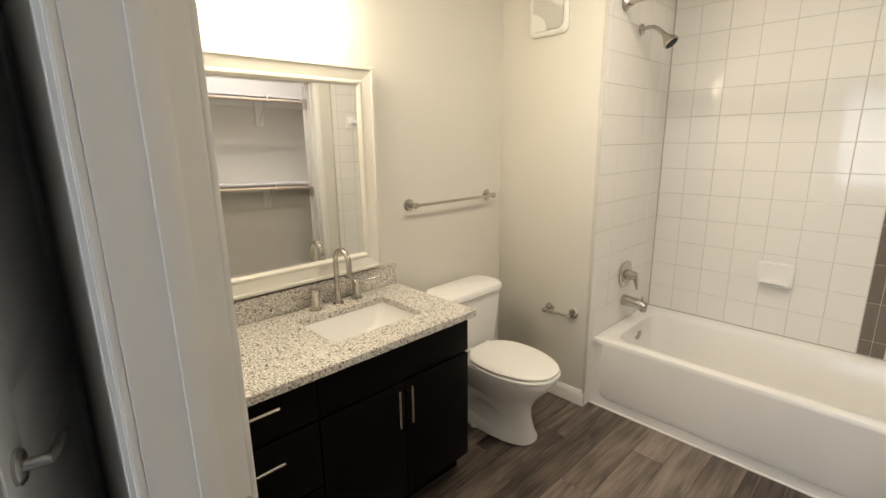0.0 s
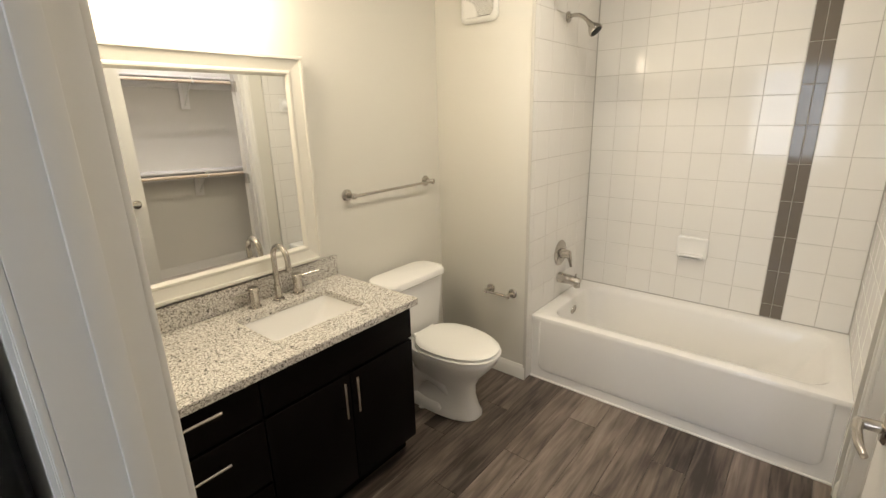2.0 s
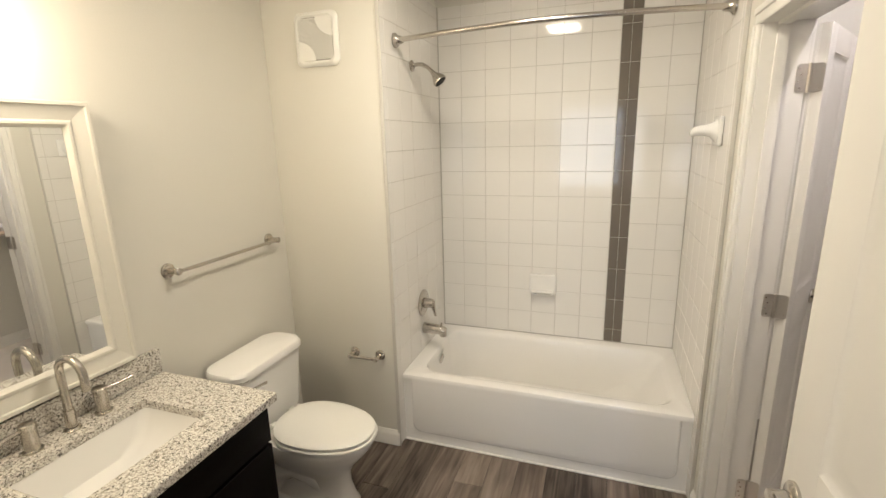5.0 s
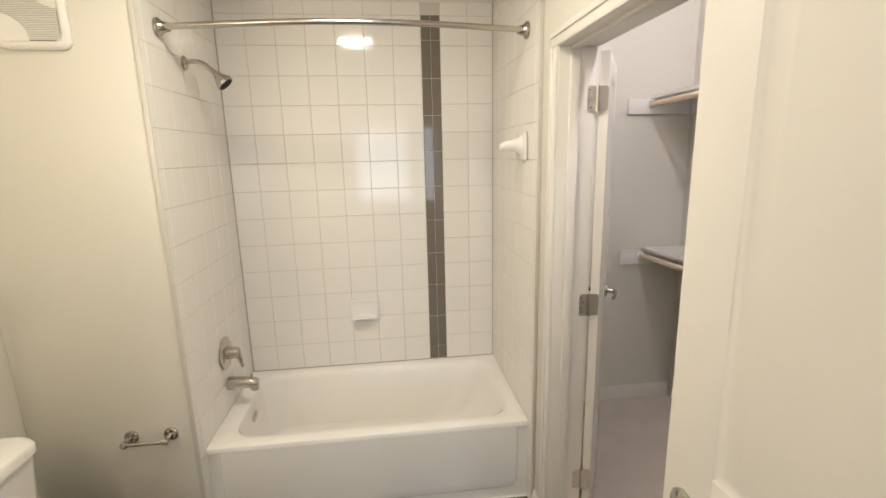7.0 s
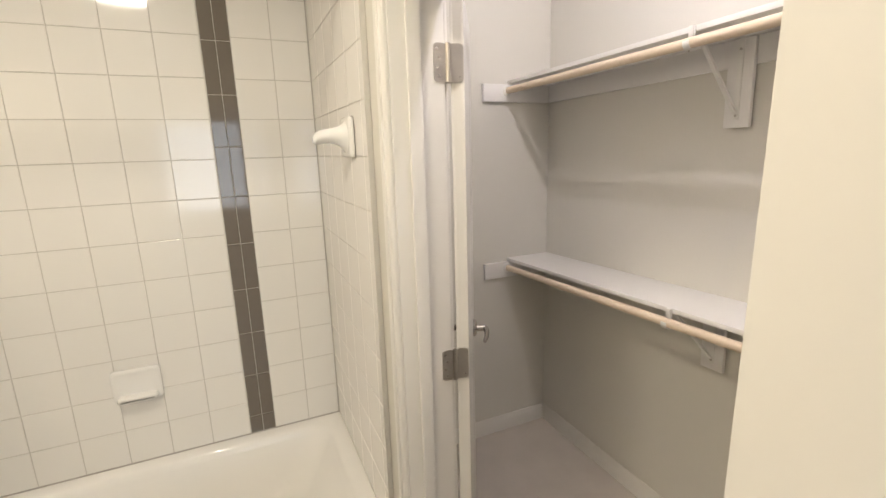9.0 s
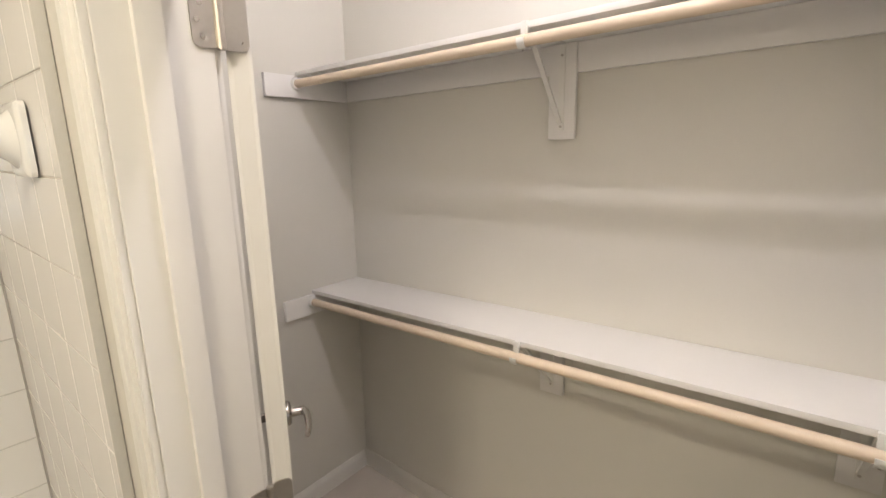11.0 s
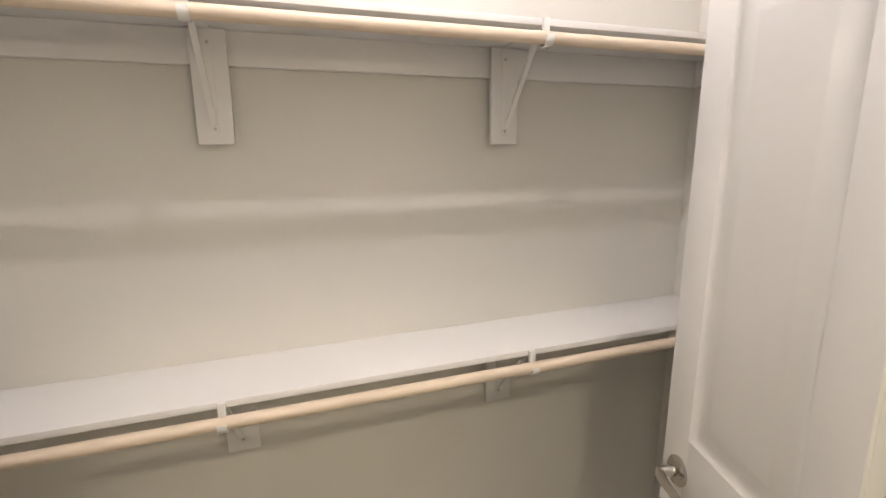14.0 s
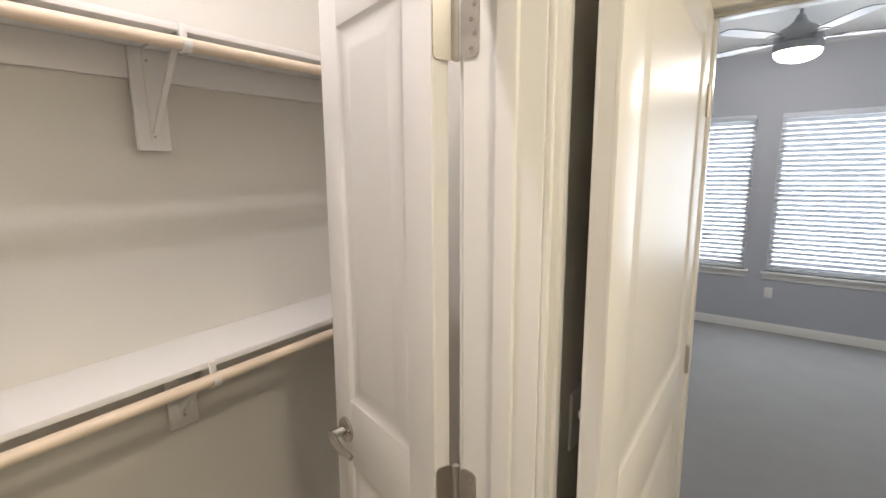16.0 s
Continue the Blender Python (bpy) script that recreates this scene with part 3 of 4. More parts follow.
part("body", tube([(0, 0, 0), (0, -0.04, 0), (0, -0.09, -0.002), (0, -0.13, -0.008), (0, -0.145, -0.014)], [0.036, 0.034, 0.031, 0.029, 0.024]), NICKEL, spout)
part("outlet", rod((0, -0.128, -0.01), (0, -0.128, -0.045), 0.022, bevel=0.003), NICKEL, spout)
part("diverter", rod((0, -0.118, 0.02), (0, -0.118, 0.045), 0.006, bevel=0.002), NICKEL, spout)

curtain = thing("shower_rod", Matrix(), "curved brushed nickel shower curtain rod", "shower rod")
part("pole", tube([(2.44 - 0.10 * math.sin(math.pi * k / 16) , NF - 0.012 - (NF + 0.242 - 0.024) * k / 16, 2.238) for k in range(17)], 0.0125), NICKEL, curtain)
part("end_flange", turned((2.442, NF, 2.238), (0, -1, 0), ((0, 0), (0, 0.036), (0.008, 0.035), (0.02, 0.022), (0.045, 0.017), (0.045, 0)), seg=24), NICKEL, curtain)
part("end_flange", turned((2.442, -0.242, 2.238), (0, 1, 0), ((0, 0), (0, 0.036), (0.008, 0.035), (0.02, 0.022), (0.045, 0.017), (0.045, 0)), seg=24), NICKEL, curtain)

soap = thing("soap_dish", pose(3.110, 0.567, 0.79), "white ceramic soap dish set in the tiles", "soap dish")
part("plate", loft([[Vector((-d, p.x, p.y)) for p in rrect(-0.088 + i, -0.068 + i, 0.088 - i, 0.072 - i, 0.016, 0, 5)] for d, i in ((0, 0), (0.010, 0.0), (0.015, 0.005), (0.017, 0.012), (0.014, 0.022))]), PORCELAIN, soap)
part("tray", loft([[Vector((-d, p.x, p.y)) for p in rrect(-0.072 + i, -0.066 + i * 0.5, 0.072 - i, -0.036 - i * 0.3, 0.013, 0, 5)] for d, i in ((0.004, 0), (0.035, 0.0), (0.048, 0.006), (0.052, 0.012))]), PORCELAIN, soap)

holder = thing("towel_post", pose(2.482, -0.240, 1.750), "white ceramic towel-bar post on the tiles", "towel post")
part("plate", loft([[Vector((p.x, d, p.y)) for p in rrect(-0.066 + i, -0.062 + i, 0.066 - i, 0.062 - i, 0.012, 0, 5)] for d, i in ((0, 0), (0.008, 0), (0.012, 0.004), (0.014, 0.012))]), PORCELAIN, holder)
flare = ((0.012, 0.054, 0.052, 0.0), (0.022, 0.040, 0.040, 0.002), (0.036, 0.029, 0.030, 0.004), (0.055, 0.023, 0.024, 0.005), (0.078, 0.021, 0.022, 0.004), (0.096, 0.022, 0.021, 0.000), (0.108, 0.019, 0.017, -0.004), (0.114, 0.011, 0.009, -0.006))
part("arm", loft([[Vector((a * math.cos(radians(15 * k)), d, lift + b * math.sin(radians(15 * k)))) for k in range(24)] for d, a, b, lift in flare]), PORCELAIN, holder)

# ---------------------------------------------------------------- vanity
VX0, VX1, VY0, VY1 = X_W + 0.012, 1.385, 1.372, Y_N
vanity = thing("vanity_cabinet", Matrix(), "espresso-stained vanity cabinet with two doors and drawers", "cabinet")
bm = box(VX0, VY0 + 0.020, 0.105, VX1 - 0.008, VY1, 0.65, 0.001)
box(VX0, VY0 + 0.020, 0.65, VX1 - 0.008, VY0 + 0.04, 0.808, bm=bm)
box(VX0, VY1 - 0.02, 0.65, VX1 - 0.008, VY1, 0.808, bm=bm)
box(VX0, VY0 + 0.04, 0.65, VX0 + 0.018, VY1 - 0.02, 0.808, bm=bm)
box(VX1 - 0.026, VY0 + 0.04, 0.65, VX1 - 0.008, VY1 - 0.02, 0.808, bm=bm)
box(VX0, VY0 + 0.075, 0.003, VX1 - 0.010, VY1, 0.105, bm=bm)
part("body", bm, ESPRESSO, vanity)
FX = 0.632


def front(name, x0, x1, z0, z1):
    return part(name, box(x0, VY0, z0, x1, VY0 + 0.0195, z1, 0.0022), ESPRESSO, vanity)


def pull(parent, p, vertical, half=0.082):
    d = Vector((0, 0, 1)) if vertical else Vector((1, 0, 0))
    p = Vector(p)
    bm = rod(p - d * half + Vector((0, -0.032, 0)), p + d * half + Vector((0, -0.032, 0)), 0.006, bevel=0.001, seg=14)
    for s in (-0.048, 0.048):
        rod(p + d * s, p + d * s + Vector((0, -0.032, 0)), 0.0045, bm=bm, seg=10)
    part("bar_pull", bm, NICKEL, parent, "brushed nickel bar pull")


front("false_front", FX + 0.003, VX1 - 0.008, 0.648, 0.802)
for a, b, hx in ((FX + 0.003, 1.007, 0.958), (1.011, VX1 - 0.008, 1.020)):
    pull(front("door", a, b, 0.112, 0.634), (hx, VY0, 0.545), True)
for a, b, hz in ((0.648, 0.802, 0.764), (0.385, 0.634, 0.567), (0.112, 0.372, 0.33)):
    pull(front("drawer", VX0 + 0.002, FX - 0.003, a, b), ((VX0 + FX) / 2 - 0.005, VY0, hz), False, 0.072)

# worktop with the basin's cut-out
SX0, SX1, SY0, SY1 = 0.775, 1.218, 1.488, 1.788
top = thing("vanity_worktop", Matrix(), "speckled grey granite vanity worktop with backsplash", "worktop")
CX0, CX1, CY0 = X_W + 0.002, 1.402, 1.342
hole = lambda z, g=0.0: rrect(SX0 - g, SY0 - g, SX1 + g, SY1 + g, 0.022, z)


def outline(z, i=0.0):
    """The worktop's outline, with as many points as the cut-out."""
    return rrect(CX0 + i, CY0 + i, CX1 - i, VY1 - 0.002, 0.006, z)


part("slab", loft([hole(0.810), outline(0.810), outline(0.838), outline(0.841, 0.003), hole(0.841, 0.002), hole(0.839), hole(0.810)], cap0=False, cap1=False), GRANITE, top)
part("backsplash", box(CX0 + 0.001, VY1 - 0.024, 0.8412, CX1 - 0.001, VY1 - 0.002, 0.944, 0.002), GRANITE, top)
sink = thing("undermount_sink", Matrix(), "white rectangular undermount porcelain sink", "sink")
part("basin", loft([rrect(SX0 - 0.015, SY0 - 0.015, SX1 + 0.015, SY1 + 0.015, 0.03, 0.8085), rrect(SX0 - 0.002, SY0 - 0.002, SX1 + 0.002, SY1 + 0.002, 0.025, 0.8085), rrect(SX0 + 0.002, SY0 + 0.002, SX1 - 0.002, SY1 - 0.002, 0.028, 0.795),
     rrect(SX0 + 0.016, SY0 + 0.010, SX1 - 0.05, SY1 - 0.008, 0.035, 0.72), rrect(SX0 + 0.035, SY0 + 0.02, SX1 - 0.10, SY1 - 0.016, 0.04, 0.69), rrect(SX0 + 0.06, SY0 + 0.05, SX1 - 0.14, SY1 - 0.045, 0.03, 0.681), rrect(SX0 + 0.15, SY0 + 0.10, SX1 - 0.2, SY1 - 0.1, 0.02, 0.678)], cap0=False), PORCELAIN, sink)
part("drain", turned((0.985, 1.67, 0.679), (0, 0, 1), ((0, 0), (0, 0.026), (0.003, 0.024), (0.004, 0.014), (0.004, 0))), NICKEL, sink, "brushed nickel drain")

faucet = thing("faucet", pose(1.015, 1.852, 0.841), "brushed nickel gooseneck widespread faucet", "faucet")
part("base", turned((0, 0, 0), (0, 0, 1), ((0, 0), (0, 0.026), (0.004, 0.026), (0.008, 0.021), (0.010, 0.014), (0.010, 0))), NICKEL, faucet)
neck = [(0, 0, 0.005), (0, 0, 0.10), (0, 0, 0.19)] + [(0, -0.056 + 0.056 * math.cos(radians(a)), 0.205 + 0.056 * math.sin(radians(a))) for a in range(0, 181, 15)] + [(0, -0.112, 0.175), (0, -0.111, 0.16)]
part("neck", tube(neck, 0.0125), NICKEL, faucet)
part("collar", rod((0, 0, 0.008), (0, 0, 0.075), 0.0165, bevel=0.003), NICKEL, faucet)
for hx in (-0.115, 0.103):
    h = part("handle", turned((hx, 0, 0), (0, 0, 1), ((0, 0), (0, 0.027), (0.005, 0.027), (0.008, 0.021), (0.075, 0.021), (0.078, 0.023), (0.092, 0.023), (0.095, 0.020), (0.095, 0))), NICKEL, faucet)
    d = -1 if hx < 0 else 1
    part("lever", tube([(hx, 0, 0.080), (hx + d * 0.05, -0.006, 0.081), (hx + d * 0.112, -0.016, 0.083)], [0.0068, 0.0064, 0.0058]), NICKEL, h)

# ---------------------------------------------------------------- mirror and vanity lamp
MX0, MX1, MZ0, MZ1, MW = 0.375, 1.294, 0.958, 1.897, 0.085
mirror = thing("wall_mirror", pose(0.835, Y_N - 0.009, MZ0, 0.05, 0, -0.9) @ pose(-0.835, 0, 0), "large mirror in a wide white stepped frame", "mirror")
def frame_rail(c, e, up):
    """One mitred rail of the mirror frame: c and e are outer corners, up the way to the glass."""
    c, e, up = Vector(c), Vector(e), Vector(up)
    d = (e - c).normalized()
    prof = ((0.0, 0.004), (0.0, 0.030), (0.004, 0.034), (0.014, 0.034), (0.017, 0.028), (0.060, 0.020), (0.066, 0.024), (0.074, 0.024), (0.079, 0.018), (MW, 0.012), (MW, 0.004))
    out = Vector((0, -1, 0))
    rings = [[p + up * w + d * (w if k == 0 else -w) + out * h + Vector((0, 0.0, 0)) for w, h in prof] for k, p in ((0, c), (1, e))]
    return loft(rings)


yw, MZ0, MZ1 = 0.0, 0.0, MZ1 - MZ0
for c, e, up in (((MX0, yw, MZ0), (MX1, yw, MZ0), (0, 0, 1)), ((MX0, yw, MZ1), (MX1, yw, MZ1), (0, 0, -1)), ((MX0, yw, MZ0), (MX0, yw, MZ1), (1, 0, 0)), ((MX1, yw, MZ0), (MX1, yw, MZ1), (-1, 0, 0))):
    part("frame_rail", frame_rail(c, e, up), MIRRORFRAME, mirror)
part("mirror_glass", box(MX0 + MW - 0.004, yw - 0.010, MZ0 + MW - 0.004, MX1 - MW + 0.004, yw - 0.004, MZ1 - MW + 0.004), MIRROR, mirror, "clear silvered glass")

sconce = thing("vanity_light", Matrix(), "brushed nickel vanity light bar with lit opal shades", "vanity light")
part("back_plate", box(0.40, Y_N - 0.022, 2.16, 1.10, Y_N - 0.001, 2.22, 0.006), NICKEL, sconce)
for x in (0.50, 0.75, 1.00):
    s = part("shade", turned((x, 1.79, 2.010), (0, 0, 1), ((0, 0.0), (0, 0.045), (0.008, 0.055), (0.14, 0.058), (0.15, 0.050), (0.15, 0.0))), OPAL, sconce, "lit opal glass shade")
    s.visible_shadow = False
    part("arm", tube([(x, Y_N - 0.022, 2.19), (x, 1.84, 2.19), (x, 1.80, 2.188), (x, 1.79, 2.175), (x, 1.79, 2.161)], 0.008), NICKEL, sconce)
flush = thing("ceiling_light", pose(1.71, 0.60, H_BATH), "round opal flush light on the bathroom ceiling", "ceiling light")
part("base", turned((0, 0, -0.001), (0, 0, -1), ((0, 0), (0, 0.11), (0.015, 0.11), (0.02, 0.10), (0.02, 0))), NICKEL, flush)
gl = part("shade", turned((0, 0, -0.021), (0, 0, -1), ((0, 0), (0, 0.050), (0.03, 0.046), (0.045, 0.03), (0.052, 0.012), (0.053, 0))), OPAL, flush, "lit opal glass dome")
gl.visible_shadow = False

# ---------------------------------------------------------------- toilet
toilet = thing("toilet", Matrix(), "white porcelain two-piece toilet with closed lid", "toilet")
TCX = 1.788


def egg(yb, yf, hw, z, n=40, cx=TCX, sq=2.3):
    """An egg-shaped ring: broad at the back, rounded in front."""
    out, ym = [], yb - (yb - yf) * 0.42
    for k in range(n):
        a = 2 * math.pi * k / n
        c, s = math.cos(a), math.sin(a)
        e = 2 / sq
        x = hw * math.copysign(abs(c) ** e, c)
        y = (yb - ym) * abs(s) ** e if s > 0 else -(ym - yf) * abs(s) ** 1.0
        out.append(Vector((cx + x, ym + y, z)))
    return out


part("pedestal", loft([egg(1.72, 1.278, 0.118, 0.004, sq=2.8), egg(1.72, 1.278, 0.118, 0.02, sq=2.8), egg(1.72, 1.292, 0.108, 0.04, sq=2.8), egg(1.72, 1.315, 0.098, 0.12, sq=2.6), egg(1.72, 1.312, 0.100, 0.19), egg(1.72, 1.280, 0.125, 0.25), egg(1.72, 1.225, 0.162, 0.31), egg(1.72, 1.185, 0.180, 0.36), egg(1.72, 1.176, 0.184, 0.385), egg(1.72, 1.180, 0.181, 0.396), egg(1.70, 1.22, 0.15, 0.398)]), PORCELAIN, toilet)
for sx in (-1, 1):
    part("trapway", tube([(TCX + sx * 0.045, 1.42, 0.11), (TCX + sx * 0.058, 1.48, 0.19), (TCX + sx * 0.066, 1.56, 0.225), (TCX + sx * 0.066, 1.64, 0.19), (TCX + sx * 0.062, 1.69, 0.12), (TCX + sx * 0.06, 1.71, 0.05)], [0.036, 0.050, 0.056, 0.058, 0.056, 0.05]), PORCELAIN, toilet)
    part("bolt_cap", turned((TCX + sx * 0.112, 1.60, 0.004), (0, 0, 1), ((0, 0), (0, 0.022), (0.012, 0.018), (0.018, 0.009), (0.019, 0))), PLASTIC, toilet)
part("foot", loft([rrect(TCX - 0.118, 1.46, TCX + 0.118, 1.76, 0.03, 0.004), rrect(TCX - 0.118, 1.46, TCX + 0.118, 1.76, 0.03, 0.05), rrect(TCX - 0.10, 1.47, TCX + 0.10, 1.75, 0.03, 0.075)]), PORCELAIN, toilet)
part("shelf", loft([rrect(TCX - 0.11, 1.66, TCX + 0.11, 1.89, 0.03, 0.27), rrect(TCX - 0.17, 1.64, TCX + 0.17, 1.90, 0.03, 0.34), rrect(TCX - 0.18, 1.64, TCX + 0.18, 1.90, 0.03, 0.385)]), PORCELAIN, toilet)
part("seat", loft([egg(1.66, 1.186, 0.174, 0.3985), egg(1.66, 1.184, 0.176, 0.402), egg(1.668, 1.166, 0.190, 0.405), egg(1.668, 1.166, 0.190, 0.413), egg(1.665, 1.172, 0.185, 0.418)]), PLASTIC, toilet)
part("lid", loft([egg(1.66, 1.188, 0.172, 0.4185), egg(1.664, 1.184, 0.175, 0.4225), egg(1.668, 1.174, 0.184, 0.4245), egg(1.668, 1.174, 0.184, 0.433), egg(1.664, 1.184, 0.176, 0.440), egg(1.65, 1.22, 0.150, 0.444), egg(1.58, 1.32, 0.06, 0.446)]), PLASTIC, toilet)
for sx in (-0.07, 0.07):
    part("lid_hinge", rod((TCX + sx - 0.02, 1.668, 0.425), (TCX + sx + 0.02, 1.668, 0.425), 0.012, bevel=0.003), PLASTIC, toilet)
tank = part("tank", loft([rrect(TCX - 0.185, 1.707, TCX + 0.185, 1.877, 0.035, 0.386), rrect(TCX - 0.200, 1.697, TCX + 0.200, 1.882, 0.04, 0.42), rrect(TCX - 0.225, 1.684, TCX + 0.225, 1.887, 0.045, 0.6780), rrect(TCX - 0.228, 1.682, TCX + 0.228, 1.887, 0.045, 0.7180)]), PORCELAIN, toilet)
part("tank_lid", loft([rrect(TCX - 0.236, 1.672, TCX + 0.236, 1.890, 0.08, 0.7185), rrect(TCX - 0.246, 1.662, TCX + 0.246, 1.894, 0.085, 0.7260), rrect(TCX - 0.246, 1.662, TCX + 0.246, 1.894, 0.085, 0.7480), rrect(TCX - 0.238, 1.670, TCX + 0.238, 1.892, 0.082, 0.7600), rrect(TCX - 0.215, 1.690, TCX + 0.215, 1.872, 0.05, 0.7640)]), PORCELAIN, tank)
fl = part("flush_lever", turned((TCX - 0.16, 1.7125, 0.6730), (0, -1, 0), ((0, 0), (0, 0.014), (0.012, 0.012), (0.014, 0))), NICKEL, tank)
part("lever_arm", tube([(TCX - 0.16, 1.667, 0.6730), (TCX - 0.12, 1.662, 0.6700), (TCX - 0.085, 1.662, 0.6640)], [0.006, 0.006, 0.007]), NICKEL, fl)
supply = thing("water_supply", Matrix(), "chrome stop valve and hose behind the toilet", "water supply")
part("stop_valve", rod((1.56, Y_N - 0.001, 0.17), (1.56, 1.87, 0.17), 0.012, bevel=0.002), NICKEL, supply)
part("hose", tube([(1.56, 1.87, 0.17), (1.57, 1.85, 0.22), (1.60, 1.84, 0.30), (1.61, 1.83, 0.385)], 0.006, seg=8), NICKEL, supply)


# ---------------------------------------------------------------- bars and vent
def wall_bar(name, m, length, stand, r, label, category, post=0.028):
    """A bar between two posts. Local: along x, the wall at y = 0, standing out to -y."""
    th = thing(name, m, label, category)
    for x in (0, length):
        part("post", turned((x, 0, 0), (0, -1, 0), ((0, 0), (0, post), (0.006, post), (0.009, post * 0.8), (0.012, post * 0.8), (0.015, post * 0.45), (stand - 0.012, post * 0.40), (stand - 0.006, post * 0.5), (stand + 0.006, post * 0.5), (stand + 0.010, post * 0.35), (stand + 0.010, 0))), NICKEL, th)
    part("bar", rod((-0.012, -stand, 0), (length + 0.012, -stand, 0), r, seg=16, bevel=0.002), NICKEL, th)
    return th


wall_bar("towel_bar", pose(1.515, Y_N, 1.240), 0.625, 0.062, 0.008, "brushed nickel towel bar on the beige wall", "towel bar", 0.032)
wall_bar("toilet_paper_holder", pose(2.28, 1.525, 0.568, 0, 0, -90), 0.160, 0.062, 0.008, "brushed nickel toilet paper holder on the wing wall", "paper holder", 0.029)

vent = thing("exhaust_vent", pose(2.28, 1.605, 2.243, 0, 0, -90), "white plastic exhaust fan grille with fine slots", "vent")
part("cover", loft([[Vector((p.x, -d, p.y)) for p in rrect(-0.122 + i, -0.127 + i, 0.122 - i, 0.127 - i, 0.035, 0, 6)] for d, i in ((0, 0), (0.012, 0.0), (0.022, 0.008), (0.024, 0.018), (0.018, 0.024))]), PLASTIC, vent)
# grey sheet behind the slats, the slots' shade put into its colour
part("slot_shade", loft([[Vector((p.x, -d, p.y)) for p in rrect(-0.096, -0.10, 0.096, 0.10, 0.03, 0, 6)] for d in (0.0185, 0.0192)]), material("vent_shadow", (0.32, 0.31, 0.28), 0.7, bump=0), vent)
for k in range(34):
    z = -0.093 + 0.186 * k / 33
    # two opposite corners of the grille are plain solid fields
    reach = lambda h: 0.088 * math.sqrt(max(0.0, 1 - (h / 0.088) ** 2))
    xa, xb = -0.094 + reach(z + 0.097), 0.094 - reach(0.097 - z)
    part("slat", box(xa, -0.0235, z - 0.0016, xb, -0.0193, z + 0.0016), PLASTIC, vent)
for sg in (-1, 1):
    corner = [(0.0, 0.0)] + [(0.090 * math.cos(radians(a)), 0.090 * math.sin(radians(a))) for a in range(0, 91, 10)]
    part("solid_corner", loft([[Vector((sg * (0.096 - u), -d, sg * (0.099 - v))) for u, v in corner] for d in (0.0193, 0.0238)]), PLASTIC, vent)

switch = thing("light_switch", pose(1.005, Y_S, 1.22), "white toggle light switch on the beige wall", "light switch")
part("plate", box(-0.036, 0, -0.058, 0.036, 0.006, 0.058, 0.0025), PLASTIC, switch)
part("toggle", box(-0.005, 0.005, -0.004, 0.005, 0.018, 0.012, 0.001), PLASTIC, switch)


